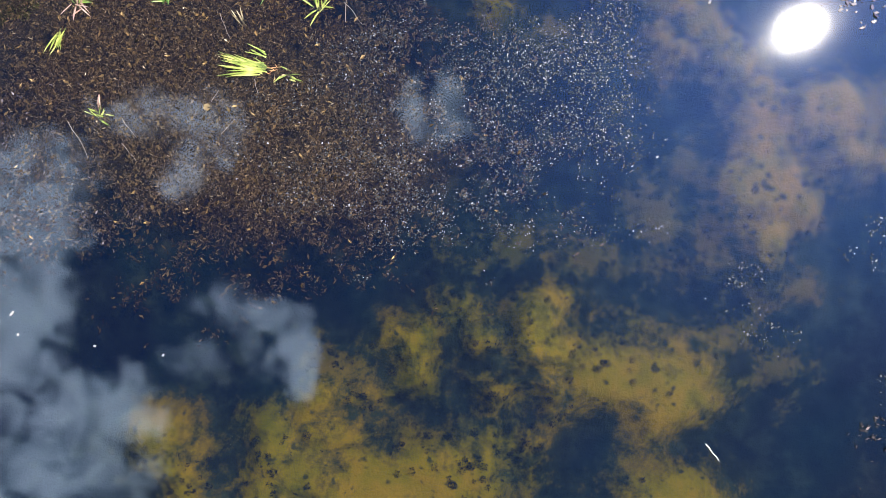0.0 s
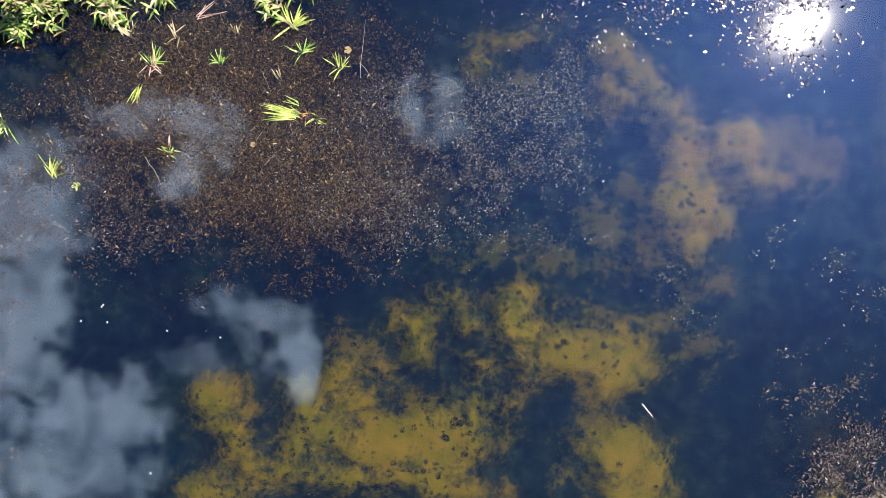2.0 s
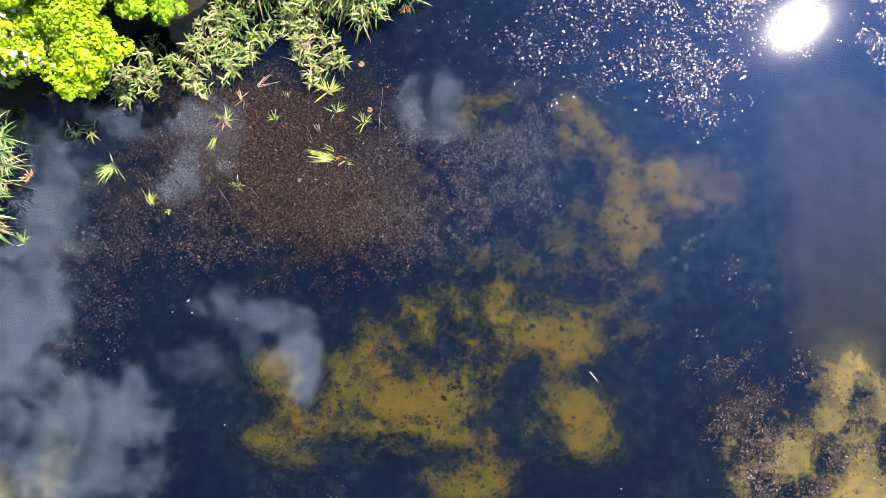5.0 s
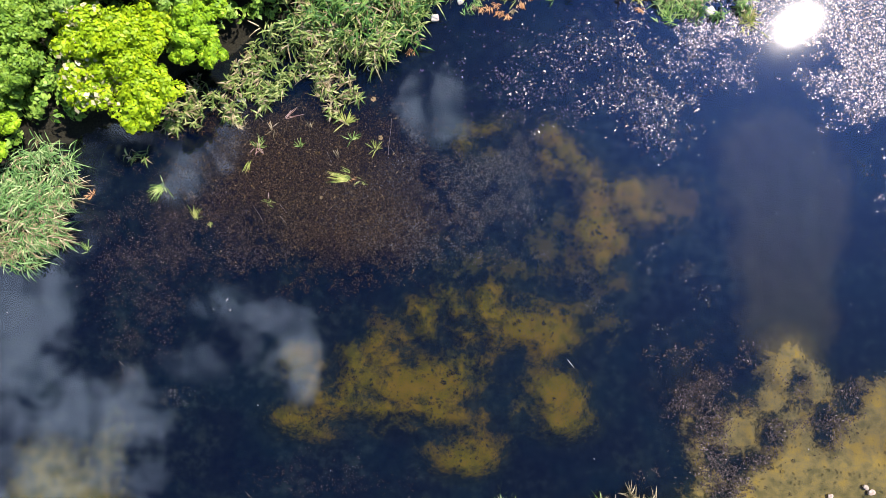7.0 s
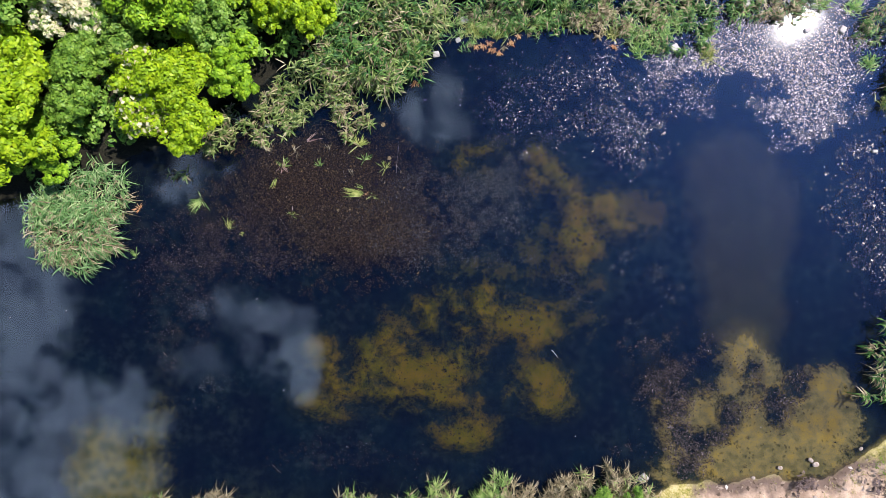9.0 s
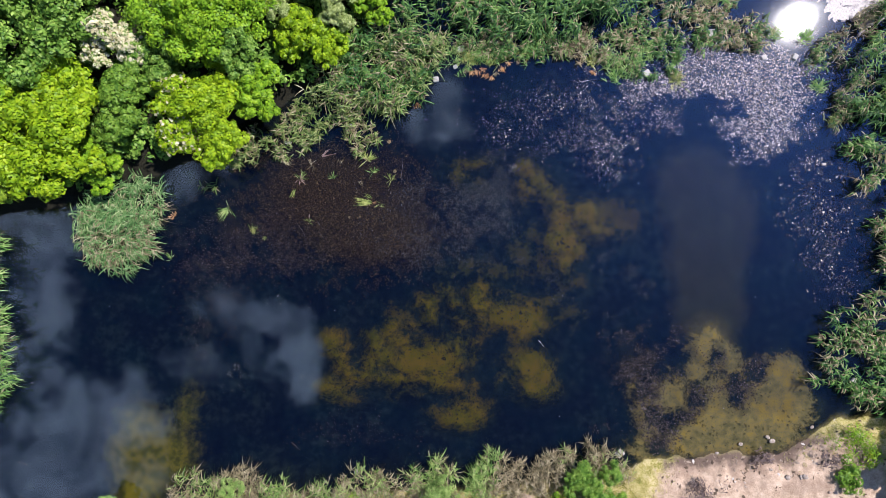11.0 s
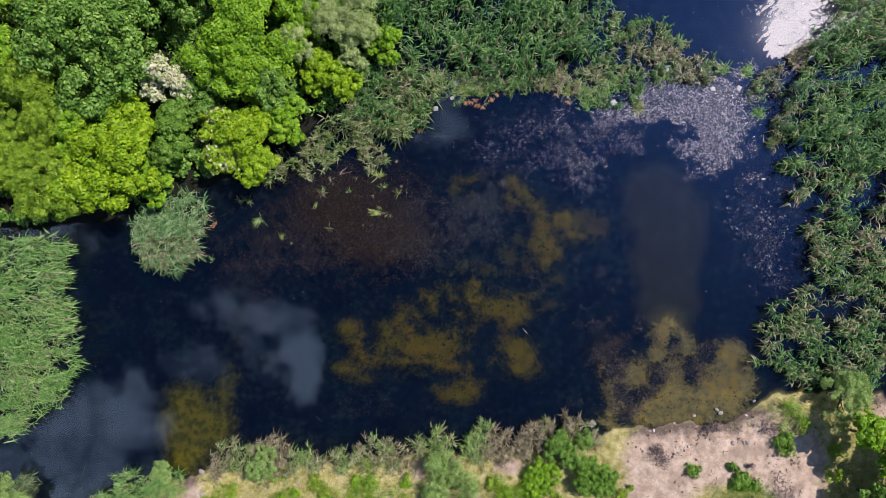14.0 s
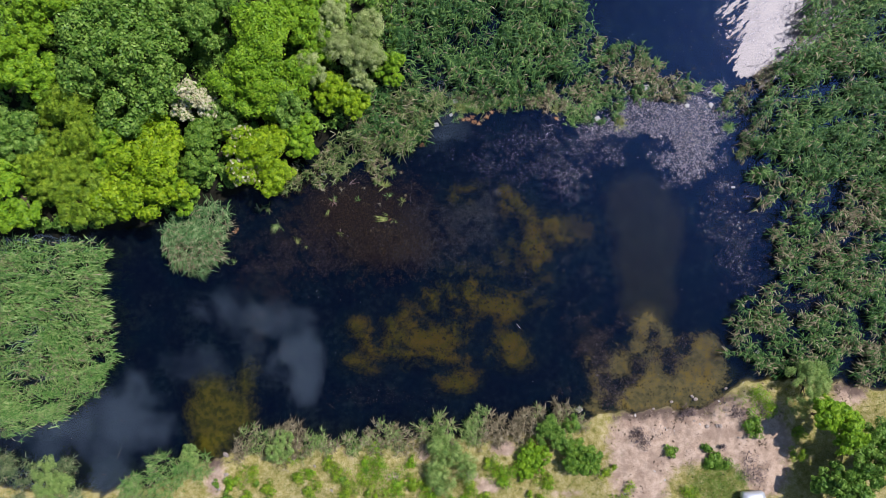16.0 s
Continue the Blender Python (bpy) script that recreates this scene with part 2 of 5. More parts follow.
def ground_material():
    """Pond bed, silt and algae, sandy bank and dry grass, told apart by what lies where."""
    m = Mat("ground_soil")
    fine, mid, broad = m.noise(14.0, 5.0, 0.65), m.noise(2.2, 5.0, 0.6), m.noise(0.5, 4.0)
    # bed: dark mud, golden algae on silt, dotted with dark weed
    warp = m.n("VectorMath")
    warp.operation = "MULTIPLY_ADD"
    m.put(m.n("TexNoise", Vector=m.co, Scale=1.1, Detail=3.0).outputs["Color"], warp.inputs[0])
    warp.inputs[1].default_value = (0.7, 0.7, 0.0)
    m.put(m.co, warp.inputs[2])
    off = lambda value, k: m.calc("MULTIPLY", m.calc("SUBTRACT", value, 0.5), k)
    fray = m.calc("ADD", off(m.noise(1.3, 4.0, 0.65, warp.outputs[0]), 2.2), off(m.noise(4.5, 4.0, 0.7), 1.5))
    spread_of = lambda name, k, lo, hi: m.step(m.calc("ADD", m.attr(name), m.calc("MULTIPLY", fray, k)), lo, hi)
    lobes = m.n("TexVoronoi", Vector=warp.outputs[0], Scale=4.6)
    crowd = off(m.noise(0.8, 2.0), 0.9)
    dot = m.calc("ADD", m.calc("SUBTRACT", lobes.outputs["Distance"], crowd), off(m.noise(9.0, 3.0, 0.6), 0.55))
    rare = m.n("SeparateColor", Color=lobes.outputs["Color"]).outputs[0]
    spots = m.calc("SUBTRACT", 1.0, m.step(m.calc("ADD", dot, m.calc("MULTIPLY", rare, 0.45)), 0.10, 0.42))
    algae = m.calc("MAXIMUM", spread_of("algae", 1.0, -0.25, 0.68), m.calc("MULTIPLY", spread_of("thin", 1.6, -0.15, 0.7), 0.55))
    algae = m.calc("MULTIPLY", algae, m.calc("SUBTRACT", 1.0, m.calc("MULTIPLY", spots, m.calc("SUBTRACT", 0.85, m.calc("MULTIPLY", m.attr("brown"), 0.6)))))
    shallow = m.calc("MULTIPLY", spread_of("shallow", 0.9, -0.2, 0.35), m.calc("SUBTRACT", 1.0, m.calc("MULTIPLY", spots, 0.45)))
    hung = m.calc("MAXIMUM", m.calc("MULTIPLY", spread_of("shoal", 0.5, -0.45, 0.7), 0.45), spread_of("west", 0.9, -0.6, 0.7))
    cover = m.calc("MAXIMUM", algae, m.calc("MAXIMUM", shallow, hung))
    gold = m.ramp(m.calc("ADD", m.calc("MULTIPLY", mid, 0.5), m.calc("MULTIPLY", broad, 0.6)), (0.35, (0.085, 0.100, 0.008)), (0.52, (0.188, 0.156, 0.012)), (0.64, (0.245, 0.172, 0.018)))
    gold = m.mix(m.calc("MULTIPLY", m.attr("brown"), 0.4), gold, (0.195, 0.145, 0.05))
    olive = m.ramp(m.calc("ADD", m.calc("MULTIPLY", mid, 0.6), m.calc("MULTIPLY", broad, 0.5)), (0.42, (0.19, 0.18, 0.08)), (0.55, (0.34, 0.285, 0.13)), (0.66, (0.46, 0.35, 0.09)))
    gold = m.mix(shallow, gold, olive)
    gold = m.mix(m.step(m.attr("shoal"), -0.2, 0.5), gold, m.mix(m.step(m.attr("shallow"), -0.8, 0.1), (0.175, 0.158, 0.04), olive))
    gold = m.mix(m.step(m.attr("west"), -0.9, -0.2), gold, m.mix(m.step(mid, 0.4, 0.6), (0.12, 0.125, 0.012), (0.255, 0.22, 0.022)))
    mud = m.ramp(m.calc("ADD", m.calc("MULTIPLY", mid, 0.5), m.calc("MULTIPLY", broad, 0.5)), (0.38, (0.003, 0.005, 0.007)), (0.52, (0.011, 0.019, 0.020)), (0.66, (0.045, 0.070, 0.052)))
    weed = m.ramp(m.calc("ADD", m.calc("MULTIPLY", m.noise(34.0, 4.0, 0.7), 0.6), m.calc("MULTIPLY", fine, 0.4)), (0.38, (0.014, 0.008, 0.003)), (0.5, (0.048, 0.027, 0.011)), (0.62, (0.12, 0.075, 0.032)))
    mud = m.mix(m.step(m.calc("ADD", m.attr("weed"), m.calc("ADD", m.calc("MULTIPLY", m.calc("SUBTRACT", mid, 0.5), 1.0), m.calc("MULTIPLY", m.calc("SUBTRACT", broad, 0.5), 1.2))), 0.15, 1.0), mud, weed)
    # grey-green silt hangs between the patches
    near = m.calc("MAXIMUM", spread_of("algae", 1.2, -1.0, 0.3), m.calc("MAXIMUM", spread_of("thin", 1.2, -0.7, 0.4), spread_of("shallow", 1.0, -0.9, 0.2)))
    mud = m.mix(m.calc("MULTIPLY", near, m.step(m.noise(2.6, 4.0, 0.65), 0.3, 0.65)), mud, (0.024, 0.040, 0.028))
    bed = m.mix(cover, mud, gold)
    # bank: pale trampled sand and dry grass
    sand = m.ramp(m.calc("ADD", m.calc("MULTIPLY", fine, 0.5), m.calc("MULTIPLY", mid, 0.5)), (0.3, (0.23, 0.155, 0.10)), (0.5, (0.54, 0.39, 0.28)), (0.7, (0.72, 0.57, 0.43)))
    turf = m.ramp(m.calc("ADD", m.calc("MULTIPLY", fine, 0.55), m.calc("MULTIPLY", mid, 0.45)), (0.32, (0.09, 0.10, 0.022)), (0.45, (0.34, 0.29, 0.08)), (0.56, (0.57, 0.47, 0.22)), (0.7, (0.72, 0.60, 0.40)))
    turf = m.mix(m.calc("MULTIPLY", m.step(m.noise(0.12, 4.0), 0.42, 0.6), 0.18), turf, (0.10, 0.14, 0.03))
    bare = m.step(m.calc("ADD", m.attr("sand"), m.calc("MULTIPLY", m.calc("SUBTRACT", mid, 0.5), 0.8)), 0.3, 0.7)
    crumbs = m.step(m.noise(7.0, 4.0, 0.7), 0.56, 0.7)
    sand = m.mix(m.calc("MULTIPLY", crumbs, 0.3), sand, (0.10, 0.07, 0.05))
    sand = m.mix(m.calc("MULTIPLY", m.step(m.noise(0.9, 5.0, 0.65), 0.45, 0.62), 0.55), sand, (0.25, 0.17, 0.12))
    damp = m.step(m.calc("ADD", m.attr("shore"), m.calc("MULTIPLY", m.calc("SUBTRACT", mid, 0.5), 0.9)), 0.35, 0.8)
    sand = m.mix(damp, sand, (0.15, 0.105, 0.08))
    bank = m.mix(bare, turf, sand)
    # forest area: near-black ground colour replaces turf and sand
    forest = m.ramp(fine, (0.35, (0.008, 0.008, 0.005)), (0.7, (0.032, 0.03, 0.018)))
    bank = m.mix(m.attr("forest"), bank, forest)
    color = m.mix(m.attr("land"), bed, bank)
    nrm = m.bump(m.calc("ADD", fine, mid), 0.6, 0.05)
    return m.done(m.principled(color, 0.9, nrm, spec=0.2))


def plain(name, lo, hi, scale=6.0, rough=0.7, metal=0.0, spec=0.4, bump=0.2):
    m = Mat(name)
    g = m.noise(scale, 5.0, 0.6)
    return m.done(m.principled(m.ramp(g, (0.3, lo), (0.7, hi)), rough, m.bump(g, bump, 0.01), metal, spec))


def flake_material(name, stops, rough=0.4, spec=0.5):
    m = Mat(name)
    return m.done(m.principled(m.ramp(m.island(), *stops), rough, spec=spec))


WATER, SOIL = water_material(), ground_material()
BARK = plain("bark", (0.05, 0.035, 0.025), (0.16, 0.12, 0.085), 9.0, 0.9)
FOAM = plain("styrofoam", (0.36, 0.335, 0.31), (0.54, 0.51, 0.48), 25.0, 0.8)
DULL_FOAM = plain("dull_foam", (0.2, 0.19, 0.17), (0.34, 0.32, 0.3), 25.0, 0.8)
STONE = plain("pale_stone", (0.26, 0.20, 0.16), (0.46, 0.39, 0.33), 7.0, 0.9)
DEAD_WEED = plain("dead_weed", (0.11, 0.075, 0.07), (0.27, 0.20, 0.18), 9.0, 0.9)
BED_WEED = plain("bed_weed", (0.010, 0.016, 0.022), (0.03, 0.036, 0.030), 9.0, 0.95, spec=0.05)
DARK_STONE = plain("wet_debris", (0.03, 0.025, 0.02), (0.09, 0.07, 0.05), 9.0, 0.6)
DEADWOOD = plain("bleached_wood", (0.45, 0.36, 0.30), (0.75, 0.66, 0.58), 12.0, 0.8)
PAD = plain("dead_pad", (0.12, 0.08, 0.035), (0.22, 0.155, 0.07), 14.0, 0.7)
DRY_STEM = plain("dry_stem", (0.16, 0.12, 0.09), (0.34, 0.27, 0.21), 12.0, 0.8)
FLAKE_CRUMB = flake_material("beach_crumbs", ((0.0, (0.08, 0.055, 0.04)), (0.6, (0.2, 0.145, 0.10)), (0.95, (0.36, 0.28, 0.22)), (1.0, (0.6, 0.55, 0.5))), 0.9, 0.2)
FLAKE_WHITE = flake_material("white_fluff", ((0.0, (0.3, 0.3, 0.3)), (1.0, (0.7, 0.7, 0.68))), 0.6, 0.3)
FLAKE_DARK = flake_material("dark_weed_flakes", ((0.0, (0.012, 0.010, 0.012)), (0.6, (0.035, 0.026, 0.028)), (0.93, (0.07, 0.055, 0.056)), (1.0, (0.2, 0.165, 0.15))), 0.6, 0.2)
FLAKE_PALE = flake_material("pale_flakes", ((0.0, (0.018, 0.024, 0.026)), (0.5, (0.05, 0.052, 0.05)), (0.8, (0.105, 0.105, 0.10)), (1.0, (0.31, 0.29, 0.27))), 0.7, 0.2)
FLAKE_UMBER = flake_material("umber_leaves", ((0.0, (0.010, 0.007, 0.004)), (0.5, (0.060, 0.036, 0.015)), (0.85, (0.17, 0.105, 0.04)), (1.0, (0.34, 0.22, 0.09))), 0.8, 0.1)
FLAKE_BROWN = flake_material("brown_flakes", ((0.0, (0.018, 0.012, 0.007)), (0.6, (0.08, 0.053, 0.028)), (0.93, (0.22, 0.15, 0.08)), (1.0, (0.46, 0.35, 0.21))), 0.8, 0.15)
FLAKE_DIM = flake_material("dim_husks", ((0.0, (0.008, 0.008, 0.022)), (0.6, (0.024, 0.021, 0.048)), (0.93, (0.052, 0.046, 0.085)), (1.0, (0.16, 0.15, 0.20))), 0.3, 0.28)
FLAKE_PINK = flake_material("pinkish_flakes", ((0.0, (0.02, 0.018, 0.035)), (0.45, (0.09, 0.076, 0.11)), (0.75, (0.27, 0.225, 0.27)), (1.0, (0.58, 0.50, 0.54))), 0.34, 0.34)


# ---- helpers for geometry ----
rng = np.random.default_rng(7)


def mesh_of(name, verts, faces, smooth=False):
    me = bpy.data.meshes.new(name)
    me.from_pydata([tuple(v) for v in verts], [], [tuple(f) for f in faces])
    me.validate()
    if smooth:
        me.shade_smooth()
    return me


def quads_mesh(name, verts, nv, faces):
    """verts: (k * nv, 3); faces: index tuples of one piece, repeated for each of the k pieces."""
    k = len(verts) // nv
    me = bpy.data.meshes.new(name)
    me.vertices.add(len(verts))
    me.vertices.foreach_set("co", np.ascontiguousarray(verts, dtype=np.float32).ravel())
    sizes = np.array([len(f) for f in faces])
    flat = np.concatenate([np.array(f) for f in faces])
    loops = (flat[None, :] + (np.arange(k) * nv)[:, None]).ravel()
    me.loops.add(len(loops))
    me.loops.foreach_set("vertex_index", loops.astype(np.int32))
    allsizes = np.tile(sizes, k)
    starts = np.concatenate([[0], np.cumsum(allsizes)[:-1]])
    me.polygons.add(len(allsizes))
    me.polygons.foreach_set("loop_start", starts.astype(np.int32))
    me.update(calc_edges=True)
    return me


def part(name, me, material, parent=None, label=""):
    if isinstance(me, bmesh.types.BMesh):
        bm, me = me, bpy.data.meshes.new(name)
        bm.to_mesh(me)
        bm.free()
    ob = new(name, me)
    if not me.materials:
        me.materials.append(material)
    ob.parent = parent
    return tagged(ob, label)


def empty(name, m, label, category, group=""):
    ob = new(name)
    ob.matrix_world = m
    return tagged(ob, label, category, group)


def field(x, y, blobs):
    """Sum of soft blobs (x, y, rx, ry, strength)."""
    s = np.zeros_like(x)
    for cx, cy, rx, ry, k in blobs:
        s = s + k * np.exp(-0.9 * (((x - cx) / rx) ** 2 + ((y - cy) / ry) ** 2))
    return s


def waves(x, y, f, seed):
    """Cheap smooth noise in -1..1."""
    r = np.random.default_rng(seed)
    s = np.zeros_like(x)
    for i in range(7):
        a, ph, k = r.uniform(0, math.tau), r.uniform(0, math.tau), f * (0.6 + 0.28 * i)
        s = s + np.sin(k * (x * math.cos(a) + y * math.sin(a)) + ph + 0.8 * np.sin(k * 0.6 * (y * math.cos(a) - x * math.sin(a)) + ph * 2))
    return s / 4.0


# ---- plan: the shores ----
SOUTH = [(-45.21, -18.31), (-32.69, -17.56), (-25.19, -18.06), (-20.18, -17.14), (-18.10, -15.89), (-15.18, -15.05), (-9.34, -14.64), (-3.50, -14.14), (3.17, -13.89), (7.34, -13.30), (10.68, -12.55), (13.18, -11.97), (16.51, -11.72), (19.02, -11.72), (20.89, -10.55), (22.77, -9.47), (29.02, -9.80), (32.69, -10.47), (46.54, -10.80)]
NORTH = [(-49.38, 0.04), (-32.69, 0.67), (-26.86, 0.96), (-23.94, 1.21), (-18.93, 2.75), (-15.18, 4.00), (-12.68, 5.67), (-9.34, 7.34), (-6.01, 9.42), (-3.92, 12.14), (-2.67, 15.89), (-1.00, 20.89), (2.75, 35.07)]


def land_depth(x, y):
    """Metres inland (positive) or out on the water (negative), roughly."""
    w = 0.25 * waves(x, y, 1.3, 3) + 0.12 * waves(x, y, 4.0, 4)
    ys = np.interp(x, [p[0] for p in SOUTH], [p[1] for p in SOUTH])
    yn = np.interp(x, [p[0] for p in NORTH], [p[1] for p in NORTH], right=400.0)
    yn = yn + np.maximum(x - NORTH[-1][0], 0) * 20
    rim = np.maximum(np.abs(x) - 48, np.abs(y) - 42)
    return np.maximum(np.maximum((ys - y) * 0.9, (y - yn) * 0.8) + w, rim)


ALGAE_SOUTH = [  # golden algae on silt in mid-pond: x, y, half-widths, turn
    (4.22, -4.30, 2.05, 1.32, 0), (2.19, -3.23, 1.01, 1.06, 0), (1.66, -4.74, 1.74, 0.66, 8), (3.96, -5.31, 1.01, 0.64, 0), (-0.92, -3.92, 0.95, 0.95, 0), (0.08, -3.08, 0.62, 0.62, 0), (0.64, -3.49, 0.59, 0.37, 0), (-2.63, -5.41, 1.10, 0.88, 0), (-3.16, -6.52, 1.37, 0.77, 0), (-1.69, -6.77, 1.74, 1.06, 0), (-0.23, -6.66, 1.56, 1.14, 0), (-1.03, -7.95, 1.32, 0.92, 0), (1.14, -6.27, 0.92, 1.28, 0), (0.99, -8.47, 1.56, 0.92, 0), (2.23, -6.07, 0.77, 0.48, 0), (1.76, -4.89, 0.92, 0.66, 0), (-0.39, -7.85, 2.02, 0.77, 0), (1.73, -9.19, 1.10, 0.82, 0), (-0.81, -4.93, 1.47, 0.64, 0),
]
ALGAE_EDGE = [  # its outliers
    (4.91, -6.94, 1.43, 1.06, 0), (5.20, -8.22, 1.47, 0.92, 0), (5.74, -7.57, 0.82, 1.10, 0), (3.18, -8.01, 0.77, 0.59, 0), (-6.00, -6.75, 1.14, 0.84, 30), (-5.29, -8.57, 1.06, 0.70, 0), (-6.52, -8.41, 1.10, 0.73, 0), (-4.53, -7.28, 1.10, 0.92, 0), (-3.60, -7.99, 1.19, 0.77, 0), (-4.00, -5.80, 0.82, 0.82, 0), (-6.39, -5.66, 0.92, 0.73, 0), (1.06, -9.61, 1.71, 1.25, 0), (2.76, -7.89, 0.86, 0.63, 0), (1.77, -8.61, 1.14, 1.14, 0), (-2.59, -8.07, 1.10, 0.73, 0), (-5.07, -7.56, 1.10, 0.73, 0),
]
ALGAE_HOLES = [  # dark deeper water between them
    (-0.71, -5.15, 0.88, 0.33, 0), (0.29, -5.00, 0.33, 0.48, 0), (3.02, -5.82, 0.95, 0.70, 20), (2.62, -7.35, 0.92, 0.82, 0), (1.58, -5.04, 0.29, 0.40, 0), (-1.67, -8.57, 0.62, 0.26, 0), (-3.77, -8.82, 1.28, 0.48, 0), (-0.28, -8.99, 1.10, 0.33, 0), (2.51, -8.63, 0.51, 0.73, 0), (3.74, -8.70, 0.48, 1.10, 0), (3.28, -3.03, 0.62, 0.26, -10), (-4.82, -6.09, 0.37, 0.73, 0), (1.43, -7.09, 0.22, 0.73, 0), (-7.09, -7.23, 0.73, 0.55, 0), (2.70, -6.61, 0.73, 0.55, 0), (0.00, -4.18, 0.26, 0.73, 0), (-1.74, -4.21, 0.37, 0.44, 0),
]
ALGAE_EAST = [  # the eastern patch and a small northern one
    (4.63, 4.32, 0.77, 0.70, -35), (4.47, 3.22, 0.40, 0.77, 0), (5.38, 3.51, 1.10, 0.62, -35), (6.12, 2.79, 1.14, 0.70, -35), (6.70, 1.42, 0.81, 1.37, 0), (6.81, 0.05, 1.10, 1.01, 0), (7.64, -0.39, 0.59, 0.84, 0), (6.92, -1.14, 0.62, 0.77, 0), (7.98, 1.63, 1.14, 0.95, 0), (8.54, 0.63, 1.28, 0.55, 0), (4.93, 2.95, 0.73, 0.51, 0), (0.79, 3.80, 0.48, 0.44, 0), (1.70, 4.46, 0.92, 0.40, 10),
]
ALGAE_THIN = [  # thin silt, broken up by weed
    (9.35, 1.74, 1.70, 1.0, 0), (10.64, 1.30, 1.10, 0.92, 0), (5.06, 0.39, 0.92, 0.59, 0), (4.44, -0.54, 0.84, 0.77, 0), (5.63, -0.79, 0.82, 0.73, 0), (4.09, -1.82, 1.19, 0.48, 0), (5.46, -1.71, 0.82, 0.44, 0), (1.15, -1.51, 1.19, 0.44, 8), (2.06, -1.22, 0.62, 0.29, 0), (2.70, 4.66, 0.55, 0.29, 0), (1.81, 3.32, 0.51, 0.29, 0), (1.37, -3.88, 0.81, 0.37, 0), (6.13, -3.35, 0.73, 0.55, 0), (7.42, -4.06, 0.73, 0.55, 0), (-2.65, -4.22, 0.82, 0.55, 0), (3.17, -1.75, 1.10, 0.55, 0), (7.58, -2.23, 0.92, 0.55, 0), (1.72, -2.69, 0.73, 0.55, 0),
]
ALGAE_WEST = [  # patches off the bank's end
    (-17.58, -12.36, 1.65, 1.77, 0), (-17.74, -10.94, 0.97, 1.20, 0), (-15.59, -12.34, 1.57, 1.48, 0), (-14.61, -9.91, 0.37, 0.97, -15), (-16.45, -11.50, 1.43, 1.28, 0), (-17.31, -13.41, 1.60, 1.93, 0), (-14.79, -10.04, 0.59, 1.09, -10), (-17.31, -10.46, 1.43, 1.09, 0),
]
SHOAL = [  # brown silt in deeper water
    (14.91, 2.78, 2.62, 2.99, 0), (15.23, -0.63, 2.51, 3.14, 0), (15.40, -3.77, 2.28, 2.28, 0), (13.53, 3.63, 1.43, 1.71, 0), (16.92, 1.38, 1.31, 2.85, 0),
]
SHALLOW = [  # olive silt off the beach
    (15.90, -10.46, 4.13, 1.77, 4), (13.25, -8.64, 1.37, 1.20, 0), (15.05, -5.91, 1.08, 1.31, 0), (16.00, -6.90, 1.31, 1.25, 0), (14.30, -7.48, 1.03, 0.74, 30), (18.44, -8.44, 2.42, 1.77, 0), (19.57, -7.43, 1.43, 1.25, 0), (12.32, -9.07, 1.03, 0.63, 0), (14.19, -10.62, 1.71, 1.20, 0), (11.33, -9.94, 0.40, 1.71, 12), (11.49, -11.56, 0.91, 0.74, 0), (18.75, -10.58, 1.71, 1.14, 0), (17.6, -9.6, 3.0, 1.5, 0), (20.1, -8.9, 1.1, 1.8, 0), (15.6, -8.9, 2.6, 1.3, 0),
]
SHALLOW_HOLES = [  # weed beds in it
    (15.63, -6.76, 0.20, 0.50, 0), (17.91, -6.94, 0.45, 0.75, -30), (16.87, -8.37, 0.5, 0.65, 0), (14.40, -8.80, 0.33, 0.5, 0), (13.78, -9.77, 0.28, 0.2, 0), (12.70, -10.21, 0.6, 0.5, 0), (12.14, -11.50, 0.55, 0.6, 0), (13.30, -7.27, 0.45, 0.4, 0),
]
WEED = [  # brown weed close under the surface
    (-5.52, 1.84, 4.0, 2.6, 1.0), (-3.54, 0.1, 3.4, 1.4, 0.55), (-7.50, 3.53, 2.6, 1.5, 0.6), (-12.34, 0.04, 2.5, 2.5, 0.35), (-13.62, -4.86, 1.0, 2.2, 0.2), (10.96, -6.75, 1.5, 2.2, 0.5), (-5.62, 3.44, 2.0, 1.3, 0.6), (-3.56, 0.25, 2.0, 1.0, 0.3),
]
BEACH = [(14.01, -14.55, 2.2, 3.0, 1.0), (17.35, -13.72, 3.0, 2.0, 1.0), (21.10, -12.89, 3.0, 2.4, 0.9), (23.60, -14.55, 2.0, 3.0, 0.8), (23.4, -16.3, 1.3, 1.6, 0.8), (29.86, -10.59, 1.7, 1.0, 0.9), (-16.64, -16.64, 0.9, 1.8, 0.9), (-6.84, -14.97, 0.7, 0.5, 0.7), (4.42, -14.55, 1.1, 0.6, 1.0), (3.38, -17.26, 1.1, 0.6, 1.0), (2.0, -16.5, 0.6, 0.35, 0.8), (-1.4, -14.9, 0.5, 0.6, 1.0), (-3.6, -16.6, 0.6, 0.4, 0.9), (9.01, -17.81, 2.0, 0.5, 0.6), (14.43, -17.47, 2.0, 1.5, 0.7)]


def spread(lo, hi, step, reach=2500.0):
    """Even steps in the middle, then ever longer ones out to the horizon."""
    mid = np.arange(lo, hi + step / 2, step)
    out, d = [], step
    while sum(out) < reach:
        d *= 1.5
        out.append(d)
    out = np.cumsum(out)
    return np.concatenate([lo - out[::-1], mid, mid[-1] + out])


